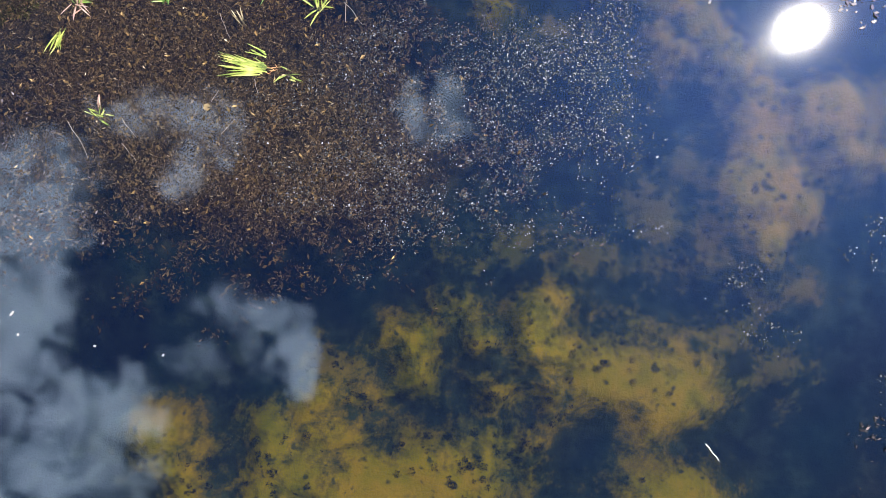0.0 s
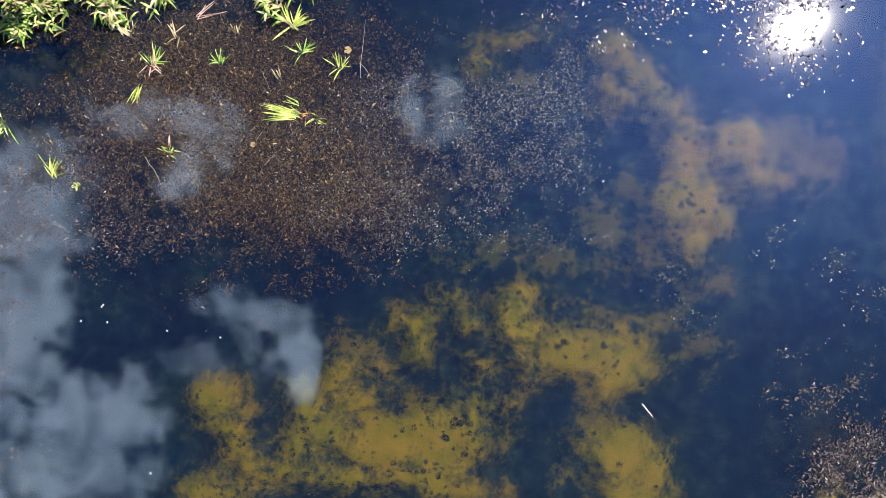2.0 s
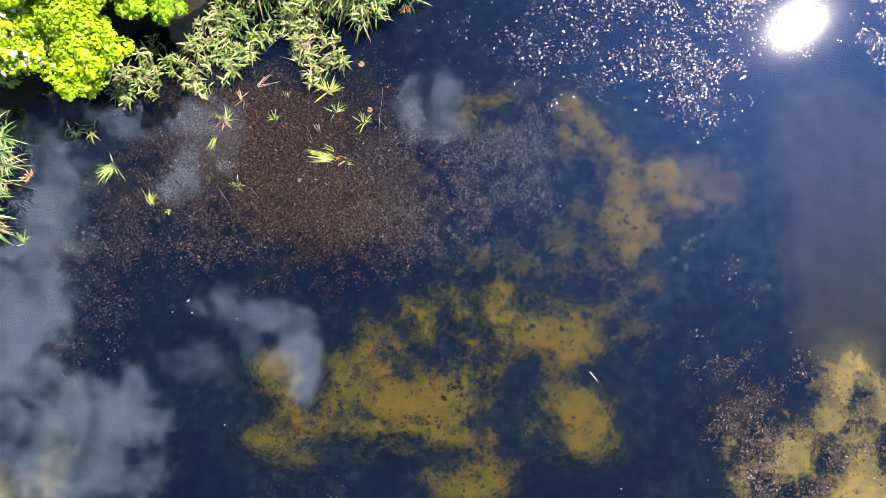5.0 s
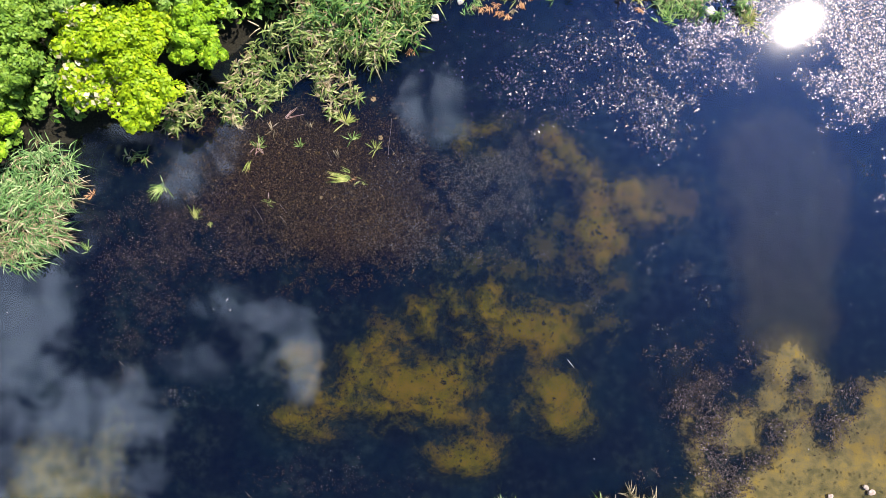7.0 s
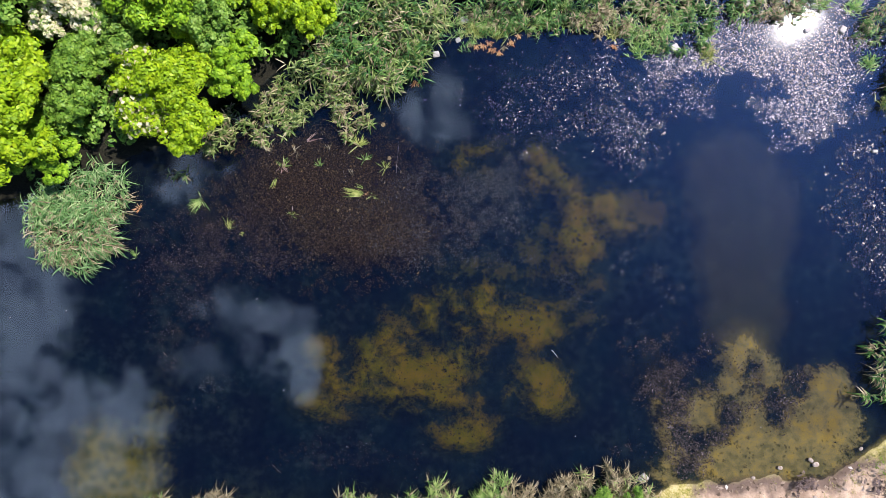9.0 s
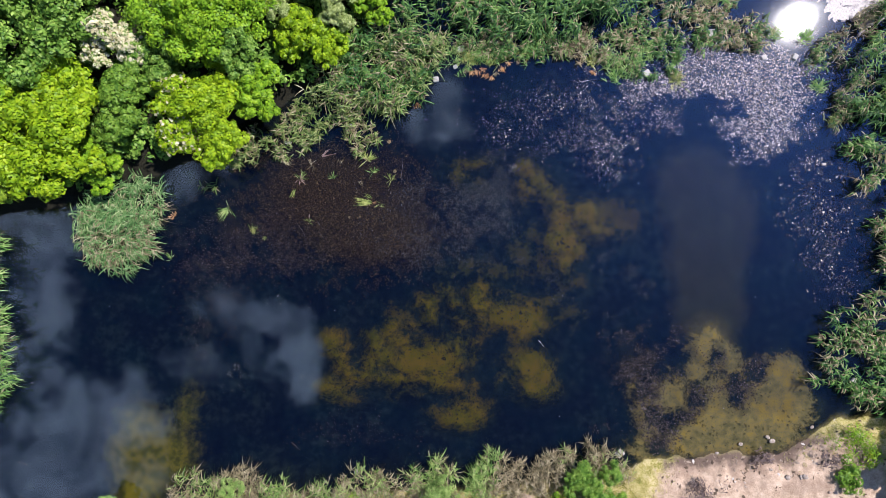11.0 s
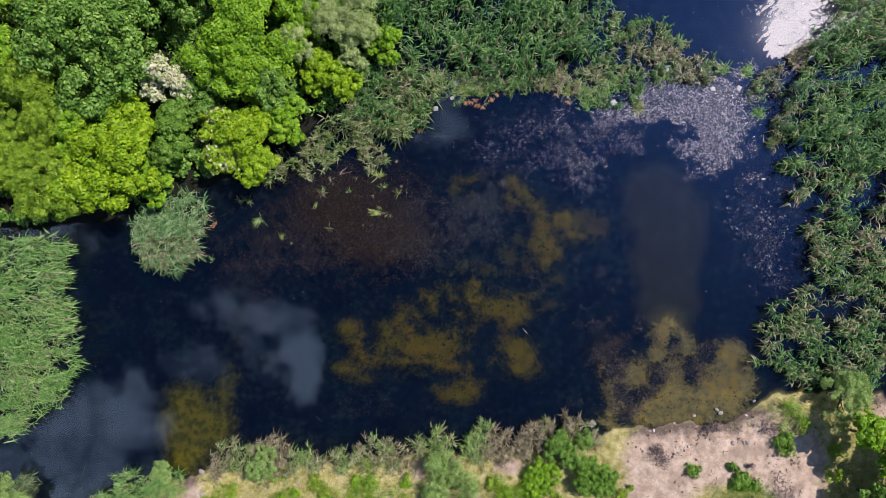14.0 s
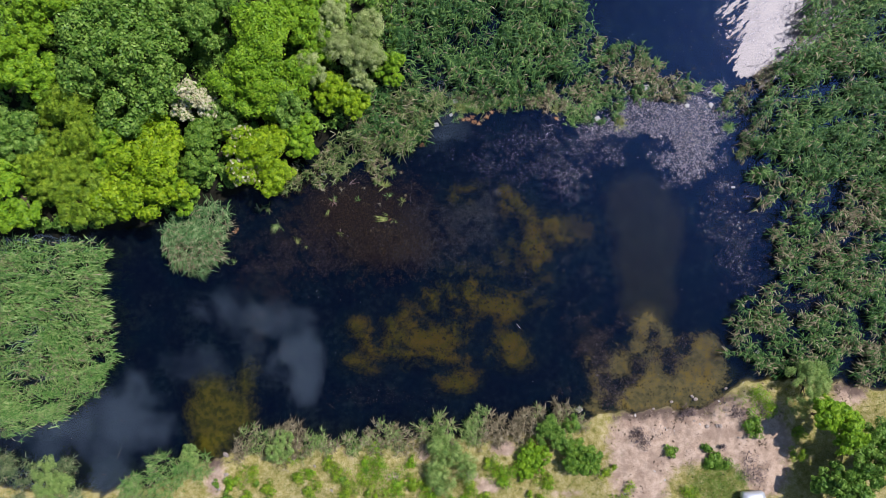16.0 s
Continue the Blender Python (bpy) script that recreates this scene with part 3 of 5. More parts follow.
def patches(x, y, shapes):
    """Metres inside (positive) or outside the nearest of some ellipses (x, y, half-widths, turn)."""
    best = np.full(x.shape, -3.0)
    for cx, cy, rx, ry, turn in shapes:
        c, k = math.cos(radians(turn)), math.sin(radians(turn))
        u, v = (x - cx) * c + (y - cy) * k, (y - cy) * c - (x - cx) * k
        r = np.sqrt((u / rx) ** 2 + (v / ry) ** 2)
        best = np.maximum(best, np.clip((1 - r) * min(rx, ry), -3, 0.8))
    return best


def bed_fields(x, y):
    """What lies on the pond bed at each place, as metres inside its outline."""
    algae = np.maximum(patches(x, y, ALGAE_SOUTH), patches(x, y, ALGAE_EDGE))
    algae = np.minimum(algae, -patches(x, y, ALGAE_HOLES) - 0.05)
    algae = np.maximum(algae, patches(x, y, ALGAE_EAST))
    shallow = np.minimum(patches(x, y, SHALLOW), -patches(x, y, SHALLOW_HOLES) - 0.05)
    return {"algae": algae, "thin": patches(x, y, ALGAE_THIN), "west": patches(x, y, ALGAE_WEST), "shoal": patches(x, y, SHOAL), "shallow": shallow}


def bed_height(x, y, d, f):
    """The ground's height: banks above the water, mud, shoals and weed below it."""
    up = np.clip(d / 1.4, 0, 1)
    z = 0.55 * up * up * (3 - 2 * up) + 0.06 * waves(x, y, 1.6, 9) * up + np.clip(d - 1.4, 0, 12) * 0.035
    deep = np.clip(-d / 2.2, 0, 1)
    rise = lambda v, lo, hi: np.clip((v - lo) / (hi - lo), 0, 1)
    bed = -0.12 - 0.85 * deep + 0.6 * rise(f["algae"], -0.5, 0.4) + 0.3 * rise(f["thin"], -0.5, 0.5) + 0.6 * rise(f["west"], -0.8, 0.8) + 0.2 * rise(f["shoal"], -0.6, 0.6) + 0.65 * rise(f["shallow"], -0.8, 0.4)
    bed = bed + 0.6 * np.clip(field(x, y, WEED), 0, 1) + 0.05 * waves(x, y, 2.5, 12)
    return np.where(d > 0, z, np.minimum(bed, -0.07) * np.clip(-d / 0.25, 0, 1))


def build_ground():
    xs, ys = spread(-36, 36, 0.13), spread(-24, 24, 0.13)
    x, y = np.meshgrid(xs, ys)
    d = land_depth(x, y)
    bed = bed_fields(x, y)
    z = bed_height(x, y, d, bed)
    nx, ny = len(xs), len(ys)
    v = np.stack([x, y, z], -1).reshape(-1, 3)
    i = (np.arange(ny - 1)[:, None] * nx + np.arange(nx - 1)[None, :]).ravel()
    loops = np.stack([i, i + 1, i + nx + 1, i + nx], -1)
    me = bpy.data.meshes.new("ground")
    me.vertices.add(len(v))
    me.vertices.foreach_set("co", v.astype(np.float32).ravel())
    me.loops.add(loops.size)
    me.loops.foreach_set("vertex_index", loops.astype(np.int32).ravel())
    me.polygons.add(len(loops))
    me.polygons.foreach_set("loop_start", (np.arange(len(loops)) * 4).astype(np.int32))
    me.update(calc_edges=True)
    me.shade_smooth()
    # plain box over the wooded side, where the ground turns near-black
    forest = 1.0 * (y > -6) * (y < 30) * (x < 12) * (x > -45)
    sand = field(x, y, BEACH)
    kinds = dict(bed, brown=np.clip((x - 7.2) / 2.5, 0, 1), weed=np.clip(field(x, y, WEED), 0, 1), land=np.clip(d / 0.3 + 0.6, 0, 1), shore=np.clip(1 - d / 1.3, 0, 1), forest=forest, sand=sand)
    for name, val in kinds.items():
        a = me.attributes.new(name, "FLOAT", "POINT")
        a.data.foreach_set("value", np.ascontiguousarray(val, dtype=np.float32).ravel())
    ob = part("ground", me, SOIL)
    tagged(ob, "muddy pond bed rising to sandy and grassy banks", "ground", kind="structure")


build_ground()


def build_water():
    xs, ys = spread(-36, 36, 0.3, 60), spread(-24, 24, 0.3, 60)
    x, y = np.meshgrid(xs, ys)
    z = bed_height(x, y, land_depth(x, y), bed_fields(x, y))
    nx, ny = len(xs), len(ys)
    me = bpy.data.meshes.new("water")
    i = (np.arange(ny - 1)[:, None] * nx + np.arange(nx - 1)[None, :]).ravel()
    me.from_pydata(np.stack([x, y, 0 * x], -1).reshape(-1, 3).tolist(), [], np.stack([i, i + 1, i + nx + 1, i + nx], -1).tolist())
    a = me.attributes.new("depth", "FLOAT", "POINT")
    a.data.foreach_set("value", np.clip(-z, 0, 1).astype(np.float32).ravel())
    ob = part("water", me, WATER)
    tagged(ob, "still dark blue pond water reflecting sky and clouds", "water", kind="structure")


build_water()


# ---- leaves and blades ----
BLADE_FACES = [(0, 1, 3, 2), (2, 3, 5, 4), (4, 5, 6)]


def blades(base, azimuth, length, width, rise, droop):
    """Arched blades: rise is the slope at the foot (1 = 45 degrees), droop bends the tip down."""
    k = len(base)
    side = np.stack([-np.sin(azimuth), np.cos(azimuth), np.zeros(k)], -1)
    out = np.stack([np.cos(azimuth), np.sin(azimuth), np.zeros(k)], -1)
    flat = length / np.sqrt(1 + rise ** 2)
    pts = []
    for f, w in ((0.0, 0.7), (0.38, 1.0), (0.74, 0.7), (1.0, 0.0)):
        c = base + out * (flat * f)[:, None]
        c[:, 2] += flat * (rise * f - droop * f * f)
        if w:
            o = side * (width * w * 0.5)[:, None]
            pts += [c - o, c + o]
        else:
            pts.append(c)
    return np.stack(pts, 1).reshape(-1, 3)


def scatter(poly, density):
    """Random points in a polygon, thinned and frayed at the rim."""
    p = np.array(poly)
    lo, hi = p.min(0) - 0.6, p.max(0) + 0.6
    n = int((hi - lo).prod() * density)
    q = rng.uniform(lo, hi, (n, 2))
    w = q + 0.35 * np.stack([waves(q[:, 0], q[:, 1], 2.2, 21), waves(q[:, 0], q[:, 1], 2.2, 22)], -1)
    inside = np.zeros(n, bool)
    for a, b in zip(p, np.roll(p, -1, 0)):
        cross = (a[1] > w[:, 1]) != (b[1] > w[:, 1])
        xx = (b[0] - a[0]) * (w[:, 1] - a[1]) / (b[1] - a[1] + 1e-9) + a[0]
        inside ^= cross & (w[:, 0] < xx)
    return q[inside]


def reed_bed(name, poly, density, height, material, label, wind=0.6, leaves=6, straw=0.0, gaps=0.0, longer=1.0, wide=1.0, heading=-2.5):
    """Reeds of a stand: upright stems, each with long leaves that lean with the wind."""
    hub = scatter(poly, density / 7)
    grown = np.repeat(rng.uniform(0.5, 1.15, len(hub)), 7)
    hub = np.repeat(hub, 7, 0)
    q = hub + rng.normal(0, 0.15, hub.shape)
    if gaps:
        ok = 0.55 * waves(q[:, 0], q[:, 1], 1.1, 31) + 0.8 * waves(q[:, 0], q[:, 1], 4.2, 32) < 1.1 - gaps
        q, hub, grown = q[ok], hub[ok], grown[ok]
    k = len(q)
    h = height * grown * rng.uniform(0.75, 1.1, k) * (1 + 0.12 * waves(q[:, 0], q[:, 1], 0.9, 33))
    lean = (rng.normal(0, 0.07, (k, 2)) + (q - hub) * 0.8) * h[:, None]
    foot = np.c_[q, np.full(k, -0.25)]
    top = np.c_[q + lean, h]
    a = rng.uniform(0, math.tau, k)
    sx = np.stack([np.cos(a), np.sin(a), np.zeros(k)], -1) * 0.009
    stem = np.stack([foot - sx, foot + sx, (foot + top) / 2 + sx * 0.8, (foot + top) / 2 - sx * 0.8, top + sx * 0.4, top - sx * 0.4], 1).reshape(-1, 3)
    f = np.tile(np.linspace(0.45, 1.0, leaves), k)
    idx = np.repeat(np.arange(k), leaves)
    base = foot[idx] + (top[idx] - foot[idx]) * f[:, None]
    drift = 0.9 * waves(q[:, 0], q[:, 1], 0.6, 34)
    az = np.where(rng.random(len(idx)) < wind, rng.normal(heading, 0.75, len(idx)) + drift[idx], np.arctan2((q - hub)[idx, 1], (q - hub)[idx, 0]) + rng.normal(0, 1.5, len(idx)))
    ln = longer * rng.uniform(0.28, 0.62, len(idx)) * (1.15 - 0.25 * f) * height ** 0.3
    bl = blades(base, az, ln, wide * rng.uniform(0.022, 0.044, len(idx)), rng.uniform(0.1, 1.2, len(idx)), rng.uniform(0.4, 1.3, len(idx)))
    root = empty(name, pose(0, 0, 0), label, "reeds")
    tagged(root, kind="stuff")
    part("stems", quads_mesh("stems", stem, 6, [(0, 1, 2, 3), (3, 2, 4, 5)]), material, root)
    mask = rng.random(len(idx)) < straw * np.clip(1 + 1.1 * waves(q[idx, 0], q[idx, 1], 0.9, 35), 0.15, 2.2)
    mk = np.repeat(mask, 7)
    part("leaves", quads_mesh("leaves", bl[~mk], 7, BLADE_FACES), material, root)
    if straw:
        part("dry_leaves", quads_mesh("dry_leaves", bl[mk], 7, BLADE_FACES), REED_STRAW, root, "dry straw-coloured leaves")
    return root


reed_bed("reed_bed", [(-38.14, 0.44), (-31.68, 0.04), (-28.04, 0.65), (-25.01, 0.04), (-24.08, -1.37), (-24.40, -4.81), (-23.92, -8.04), (-25.21, -10.06), (-27.84, -11.88), (-31.68, -13.37), (-38.14, -14.51)], 21, 2.1, REED_FRESH, "dense fresh green reed stand in the water", 0.7, 6, 0.13, 0.08, 0.95, 1.35, -0.45)
reed_bed("reed_bed", [(-3.82, 20.34), (9.17, 20.34), (10.80, 16.28), (10.19, 12.62), (7.14, 11.81), (3.49, 11.41), (0.65, 11.20), (-0.37, 9.78), (-1.99, 7.67), (-6.66, 7.96), (-5.84, 10.39), (-3.41, 12.22)], 17, 2.0, REED_DARK, "dense dark green reed bed at the pond's head", 0.35, 6, 0.07, 0.10, 1.0, 1.8)
reed_bed("reed_bed", [(27.03, 20.34), (34.75, 20.34), (34.75, 4.51), (28.25, 4.51), (23.3, 5.72), (22.8, 9.78), (24.1, 12.22), (26.02, 15.06)], 17, 1.8, REED_DARK, "dense dark green reed bed beside open water", 0.4, 6, 0.08, 0.16, 1.0, 1.8)
reed_bed("reed_bed", [(20.6, 10.6), (22.4, 12.4), (25.2, 14.8), (24.4, 11.6), (23.5, 9.3), (23.7, 5.2), (22.2, 4.6), (21.2, 7.4)], 17, 0.6, REED_DARK, "thin reeds and straw between seeds and the dense bed", 0.4, 6, 0.4, 0.45, 0.9, 1.2)
reed_bed("reed_bed", [(22.77, 5.78), (28.51, 4.55), (35.06, 4.55), (35.06, -10.20), (29.33, -9.38), (22.36, -8.56), (20.73, -8.15), (21.14, -5.49), (22.36, -3.24), (24.00, -2.42), (23.39, 1.68)], 20, 1.1, REED_DARK, "patchy green and straw-coloured reed marsh with open water between", 0.45, 6, 0.32, 0.65, 1.0, 1.8)
reed_bed("reed_bed", [(-20.44, 1.68), (-19.42, 2.91), (-16.96, 3.11), (-15.73, 2.09), (-16.34, -0.37), (-17.98, -1.68), (-20.03, -0.98), (-20.73, 0.45)], 30, 1.0, REED_SEDGE, "domed grey-green sedge stand beside the trees", 0.7, 7, 0.22, 0.0, 1.45, 1.3, -0.9)
reed_bed("reed_bed", [(-14.04, 3.02), (-13.09, 3.85), (-10.85, 6.17), (-8.24, 7.91), (-5.55, 8.53), (-2.03, 7.91), (-3.48, 7.00), (-3.89, 5.01), (-4.89, 4.60), (-5.76, 5.92), (-7.62, 5.51), (-9.28, 4.93), (-10.94, 4.39), (-12.59, 3.36), (-13.63, 2.32)], 22, 0.55, REED_SHORE, "sparse reeds fraying out into the shallows", 0.6, 5, 0.28, 0.10, 1.1, 1.7, -2.9)
reed_bed("reed_bed", [(0.66, 11.36), (7.24, 11.97), (10.53, 12.80), (11.36, 16.50), (12.59, 15.27), (16.29, 13.62), (18.76, 11.97), (17.12, 10.94), (13.41, 11.15), (13.00, 9.30), (9.71, 9.50), (7.24, 10.53), (2.30, 10.33), (0.66, 10.12)], 26, 0.6, REED_DARK, "mixed reeds and straw along the pond's head", 0.3, 6, 0.5, 0.6, 0.9, 1.5)
reed_bed("reed_bed", [(0.02, 9.31), (1.14, 9.94), (2.55, 9.73), (3.95, 10.39), (6.20, 10.69), (8.18, 10.29), (9.88, 9.32), (11.56, 10.04), (11.55, 11.17), (8.73, 11.56), (4.78, 11.66), (0.28, 11.34), (-0.27, 9.92)], 36, 0.55, REED_FRESH, "short bright green grass fringe at the pond's head", 0.75, 6, 0.12, 0.3, 1.0, 0.6, 1.5)
reed_bed("reed_bed", [(-7.50, 7.46), (-6.20, 10.03), (-3.83, 12.07), (-0.16, 11.87), (0.04, 10.23), (-2.00, 7.54), (-4.24, 7.05)], 15, 1.9, REED_SHORE, "light green reeds thinning out towards the shallows", 0.3, 6, 0.2, 0.15, 1.15, 1.6)
reed_bed("reed_bed", [(-15.56, -14.33), (-14.53, -12.89), (-11.25, -13.10), (-10.02, -13.92), (-5.91, -13.30), (-2.63, -12.89), (2.71, -12.27), (6.81, -11.45), (8.87, -11.13), (10.30, -12.27), (10.51, -13.30), (4.76, -14.12), (-0.99, -14.74), (-9.20, -15.15), (-14.94, -15.23)], 30, 0.9, REED_LIGHT, "ragged reed fringe along the grassy bank", 0.4, 6, 0.75, 0.3, 1.1, 1.15, 1.7)
reed_bed("reed_bed", [(-23.46, -18.02), (-22.23, -15.90), (-19.78, -15.08), (-17.33, -14.88), (-16.92, -15.69), (-19.37, -17.12), (-19.78, -19.98), (-23.87, -19.98)], 24, 1.3, REED_FRESH, "green reed stand at the bank's end", 0.5, 6, 0.1)
reed_bed("reed_bed", [(-36.13, -14.67), (-30.41, -15.28), (-27.14, -14.88), (-26.52, -16.72), (-27.14, -20.39), (-36.13, -20.39)], 18, 1.2, REED_PALE, "grey-green reed stand in a narrow backwater", 0.5, 6, 0.1)


# ---- trees ----
def tube(bm, a, b, ra, rb, seg=6):
    a, b = Vector(a), Vector(b)
    q = (b - a).to_track_quat("Z", "Y")
    rings = []
    for c, r in ((a, ra), (b, rb)):
        rings.append([bm.verts.new(c + q @ Vector((r * math.cos(math.tau * i / seg), r * math.sin(math.tau * i / seg), 0))) for i in range(seg)])
    for i in range(seg):
        bm.faces.new((rings[0][i], rings[0][(i + 1) % seg], rings[1][(i + 1) % seg], rings[1][i]))
    bm.faces.new(rings[1])
    bm.faces.new(rings[0][::-1])


LEAF_FACES = [(0, 1, 2, 3)]


def leaf_cloud(centres, radii, count, size, slim=0.55, flat=0.75):
    """Leaves over the outer shells of lobes, facing outward and up."""
    r3 = radii ** 2 / (radii ** 2).sum()
    pick = rng.choice(len(centres), count, p=r3)
    d = rng.normal(0, 1, (count, 3))
    d[:, 2] = np.abs(d[:, 2]) * 1.0 - 0.35 * (rng.random(count) < 0.35)
    d /= np.linalg.norm(d, axis=1)[:, None]
    rad = radii[pick] * rng.uniform(0.55, 1.1, count)
    c = centres[pick] + d * rad[:, None] * np.array([1, 1, flat])
    nrm = d * 1.2 + rng.normal(0, 0.45, (count, 3)) + np.array([0, 0, 0.3])
    nrm /= np.linalg.norm(nrm, axis=1)[:, None]
    t = np.cross(nrm, rng.normal(0, 1, (count, 3)))
    t /= np.linalg.norm(t, axis=1)[:, None] + 1e-9
    b = np.cross(nrm, t)
    s = size * rng.uniform(0.6, 1.3, count)[:, None]
    sag = nrm * s * 0.15
    return np.stack([c - t * s, c - b * s * slim + sag, c + t * s, c + b * s * slim + sag], 1).reshape(-1, 3)


def tree(name, x, y, radius, top, material, label, lobes=14, leaf=0.13, count=9000, slim=0.55, blossom=0.0, ground=0.5):
    """A crown of lobes on limbs; radius and top in metres."""
    r = np.random.default_rng(int(abs(x * 131 + y * 17) * 10) + 5)
    depth = min(top * 0.62, radius * 1.5)
    low = top - depth
    n = lobes
    a = r.uniform(0, math.tau, n) + np.arange(n) * 2.4
    rr = np.sqrt((np.arange(n) + 0.5) / n) * radius * 0.80 * r.uniform(0.85, 1.15, n)
    rad = radius * r.uniform(0.20, 0.36, n) * (14 / n) ** 0.25
    zz = low + depth * (0.80 - 0.55 * (rr / radius) ** 2) * r.uniform(0.66, 1.12, n)
    centres = np.stack([rr * np.cos(a), rr * np.sin(a), zz - ground], -1)
    root = empty(name, pose(x, y, ground), label, "bush" if "bush" in name else "tree")
    bm = bmesh.new()
    tr = 0.035 * radius + 0.05
    fork = (0.12 * radius * math.cos(a[0]), 0.12 * radius * math.sin(a[0]), max(0.3, (low - ground) * 0.8 + 0.2))
    tube(bm, (0, 0, -0.25), fork, tr, tr * 0.7, 8)
    part("trunk", bm, BARK, root)
    for i in range(0, n, 2):
        bm = bmesh.new()
        c = Vector(centres[i])
        mid = Vector(fork).lerp(c, 0.5) + Vector((0, 0, -0.08 * radius))
        tube(bm, fork, mid, tr * 0.45, tr * 0.3)
        tube(bm, mid, c, tr * 0.3, tr * 0.1)
        part("limb", bm, BARK, root)
    # sprays of leaves over each lobe
    m = 16
    sd = r.normal(0, 1, (n * m, 3))
    sd[:, 2] = np.abs(sd[:, 2]) - 0.25
    sd /= np.linalg.norm(sd, axis=1)[:, None]
    spray = np.repeat(centres, m, 0) + sd * np.repeat(rad, m)[:, None] * r.uniform(0.75, 1.15, n * m)[:, None] * np.array([1, 1, 0.8])
    srad = np.repeat(rad, m) * r.uniform(0.28, 0.52, n * m)
    part("crown", quads_mesh("crown", leaf_cloud(spray, srad, int(count * 2.6), leaf * 0.65, slim), 4, LEAF_FACES), material, root)
    if blossom:
        k = max(3, int(n * 0.35)) if blossom < 0.9 else n
        sel = np.argsort(centres[:, 0])[:k]
        part("blossom", quads_mesh("blossom", leaf_cloud(spray.reshape(n, m, 3)[sel].reshape(-1, 3), srad.reshape(n, m)[sel].ravel() * 1.1, int(count * blossom), leaf * 0.8, 0.8), 4, LEAF_FACES), BLOSSOM, root, "clusters of creamy white blossom")
    return root


tree("tree", -21.36, 13.36, 4.9, 5.32, LEAF_GREEN, "broad dark green tree with small leaves", 30, 0.19, 13000)
tree("tree", -29.03, 12.58, 2.6, 4.56, LEAF_SPRING, "bright green tree at the wood's edge", 12, 0.15, 8000)
tree("tree", -12.50, 13.53, 4.0, 4.94, LEAF_SPRING, "yellow-green broadleaf tree with a deep crown", 20, 0.14, 15000)
tree("tree", -17.25, 10.22, 1.5, 4.26, LEAF_GREEN, "slim tree covered in creamy white blossom", 9, 0.11, 2500, 0.55, 1.9)
tree("tree", -5.93, 14.40, 2.5, 4.71, LEAF_SILVER, "silvery willow with soft rounded lobes", 13, 0.10, 11000, 0.3)
tree("tree", -3.66, 12.69, 1.3, 3.19, LEAF_SPRING, "small yellow-green tree beside the silvery willow", 8, 0.12, 3500)
tree("tree", -7.3, 10.2, 1.9, 3.1, LEAF_LIME, "compact bright green tree near the reeds", 10, 0.13, 6500)
tree("tree", -9.95, 8.05, 1.5, 2.7, LEAF_SPRING, "small round bright green tree by the water", 9, 0.13, 5000)
tree("tree", -12.7, 6.4, 2.7, 3.3, LEAF_LIME, "lime green tree with white blossom on one side", 14, 0.14, 9500, 0.55, 0.07)
tree("tree", -20.73, 5.42, 3.4, 4.26, LEAF_LIME, "lime yellow tree with layered leafy lobes", 18, 0.17, 11000)
tree("tree", -25.92, 8.69, 3.0, 4.10, LEAF_OLIVE, "olive green feathery tree", 16, 0.16, 10000, 0.22)
tree("tree", -25.26, 3.54, 3.0, 3.65, LEAF_OLIVE, "olive green feathery tree leaning to the water", 16, 0.16, 10000, 0.22)
tree("tree", -29.74, 3.74, 2.6, 3.65, LEAF_SPRING, "mid-green tree among olive ones", 12, 0.14, 8000)
tree("tree", -29.57, 8.11, 2.2, 3.95, LEAF_GREEN, "mid-green tree in the wood", 10, 0.14, 6000)
tree("tree", -17.09, 7.13, 2.1, 3.19, LEAF_WEED, "mid-green tree between lime ones", 11, 0.12, 7000)
tree("tree", -9.08, 16.00, 2.4, 4.56, LEAF_SPRING, "bright green tree behind the willow", 11, 0.13, 8000)
tree("tree", -16.49, 16.00, 2.6, 4.56, LEAF_GREEN, "dark green tree in the wood", 12, 0.13, 8000)
tree("tree", -27.51, 16.19, 2.6, 4.56, LEAF_SPRING, "mid-green tree in the wood", 12, 0.13, 8000)
tree("tree", 26.85, -12.0, 1.9, 5.00, LEAF_SPRING, "bright green tree on the sandy bank", 12, 0.13, 8000)
tree("tree", 27.3, -15.9, 1.7, 4.60, LEAF_GREEN, "dark green tree beside the parked car", 12, 0.13, 8000)
tree("tree", 30.11, -14.42, 2.4, 5.20, LEAF_GREEN, "dark green tree on the sandy bank", 12, 0.13, 7000)
tree("tree", 27.87, -16.70, 2.2, 4.60, LEAF_GREEN, "mid-green tree behind the parked car", 12, 0.13, 8000)
tree("tree", -23.31, 7.43, 2.0, 3.65, LEAF_SPRING, "mid-green tree filling the wood's edge", 11, 0.14, 7000)
tree("tree", -19.29, 3.83, 1.6, 2.58, LEAF_SPRING, "low yellow-green tree by the sedge", 9, 0.13, 5000)
tree("tree", -27.60, 5.49, 2.2, 3.50, LEAF_OLIVE, "olive green tree in the wood", 11, 0.16, 7000, 0.22)
tree("tree", -11.05, 10.74, 2.0, 3.80, LEAF_GREEN, "dark green tree in shade behind lime ones", 11, 0.13, 6000)
tree("tree", -15.71, 9.89, 1.8, 3.19, LEAF_GREEN, "dark green tree in shade beside blossom", 10, 0.13, 5000)
tree("tree", -7.11, 15.77, 1.6, 4.71, LEAF_SILVER, "silvery willow at the reed bed's edge", 11, 0.10, 8000, 0.3)
tree("tree", -8.82, 12.94, 1.35, 4.10, LEAF_SILVER, "small silvery willow among green trees", 9, 0.10, 5500, 0.3)
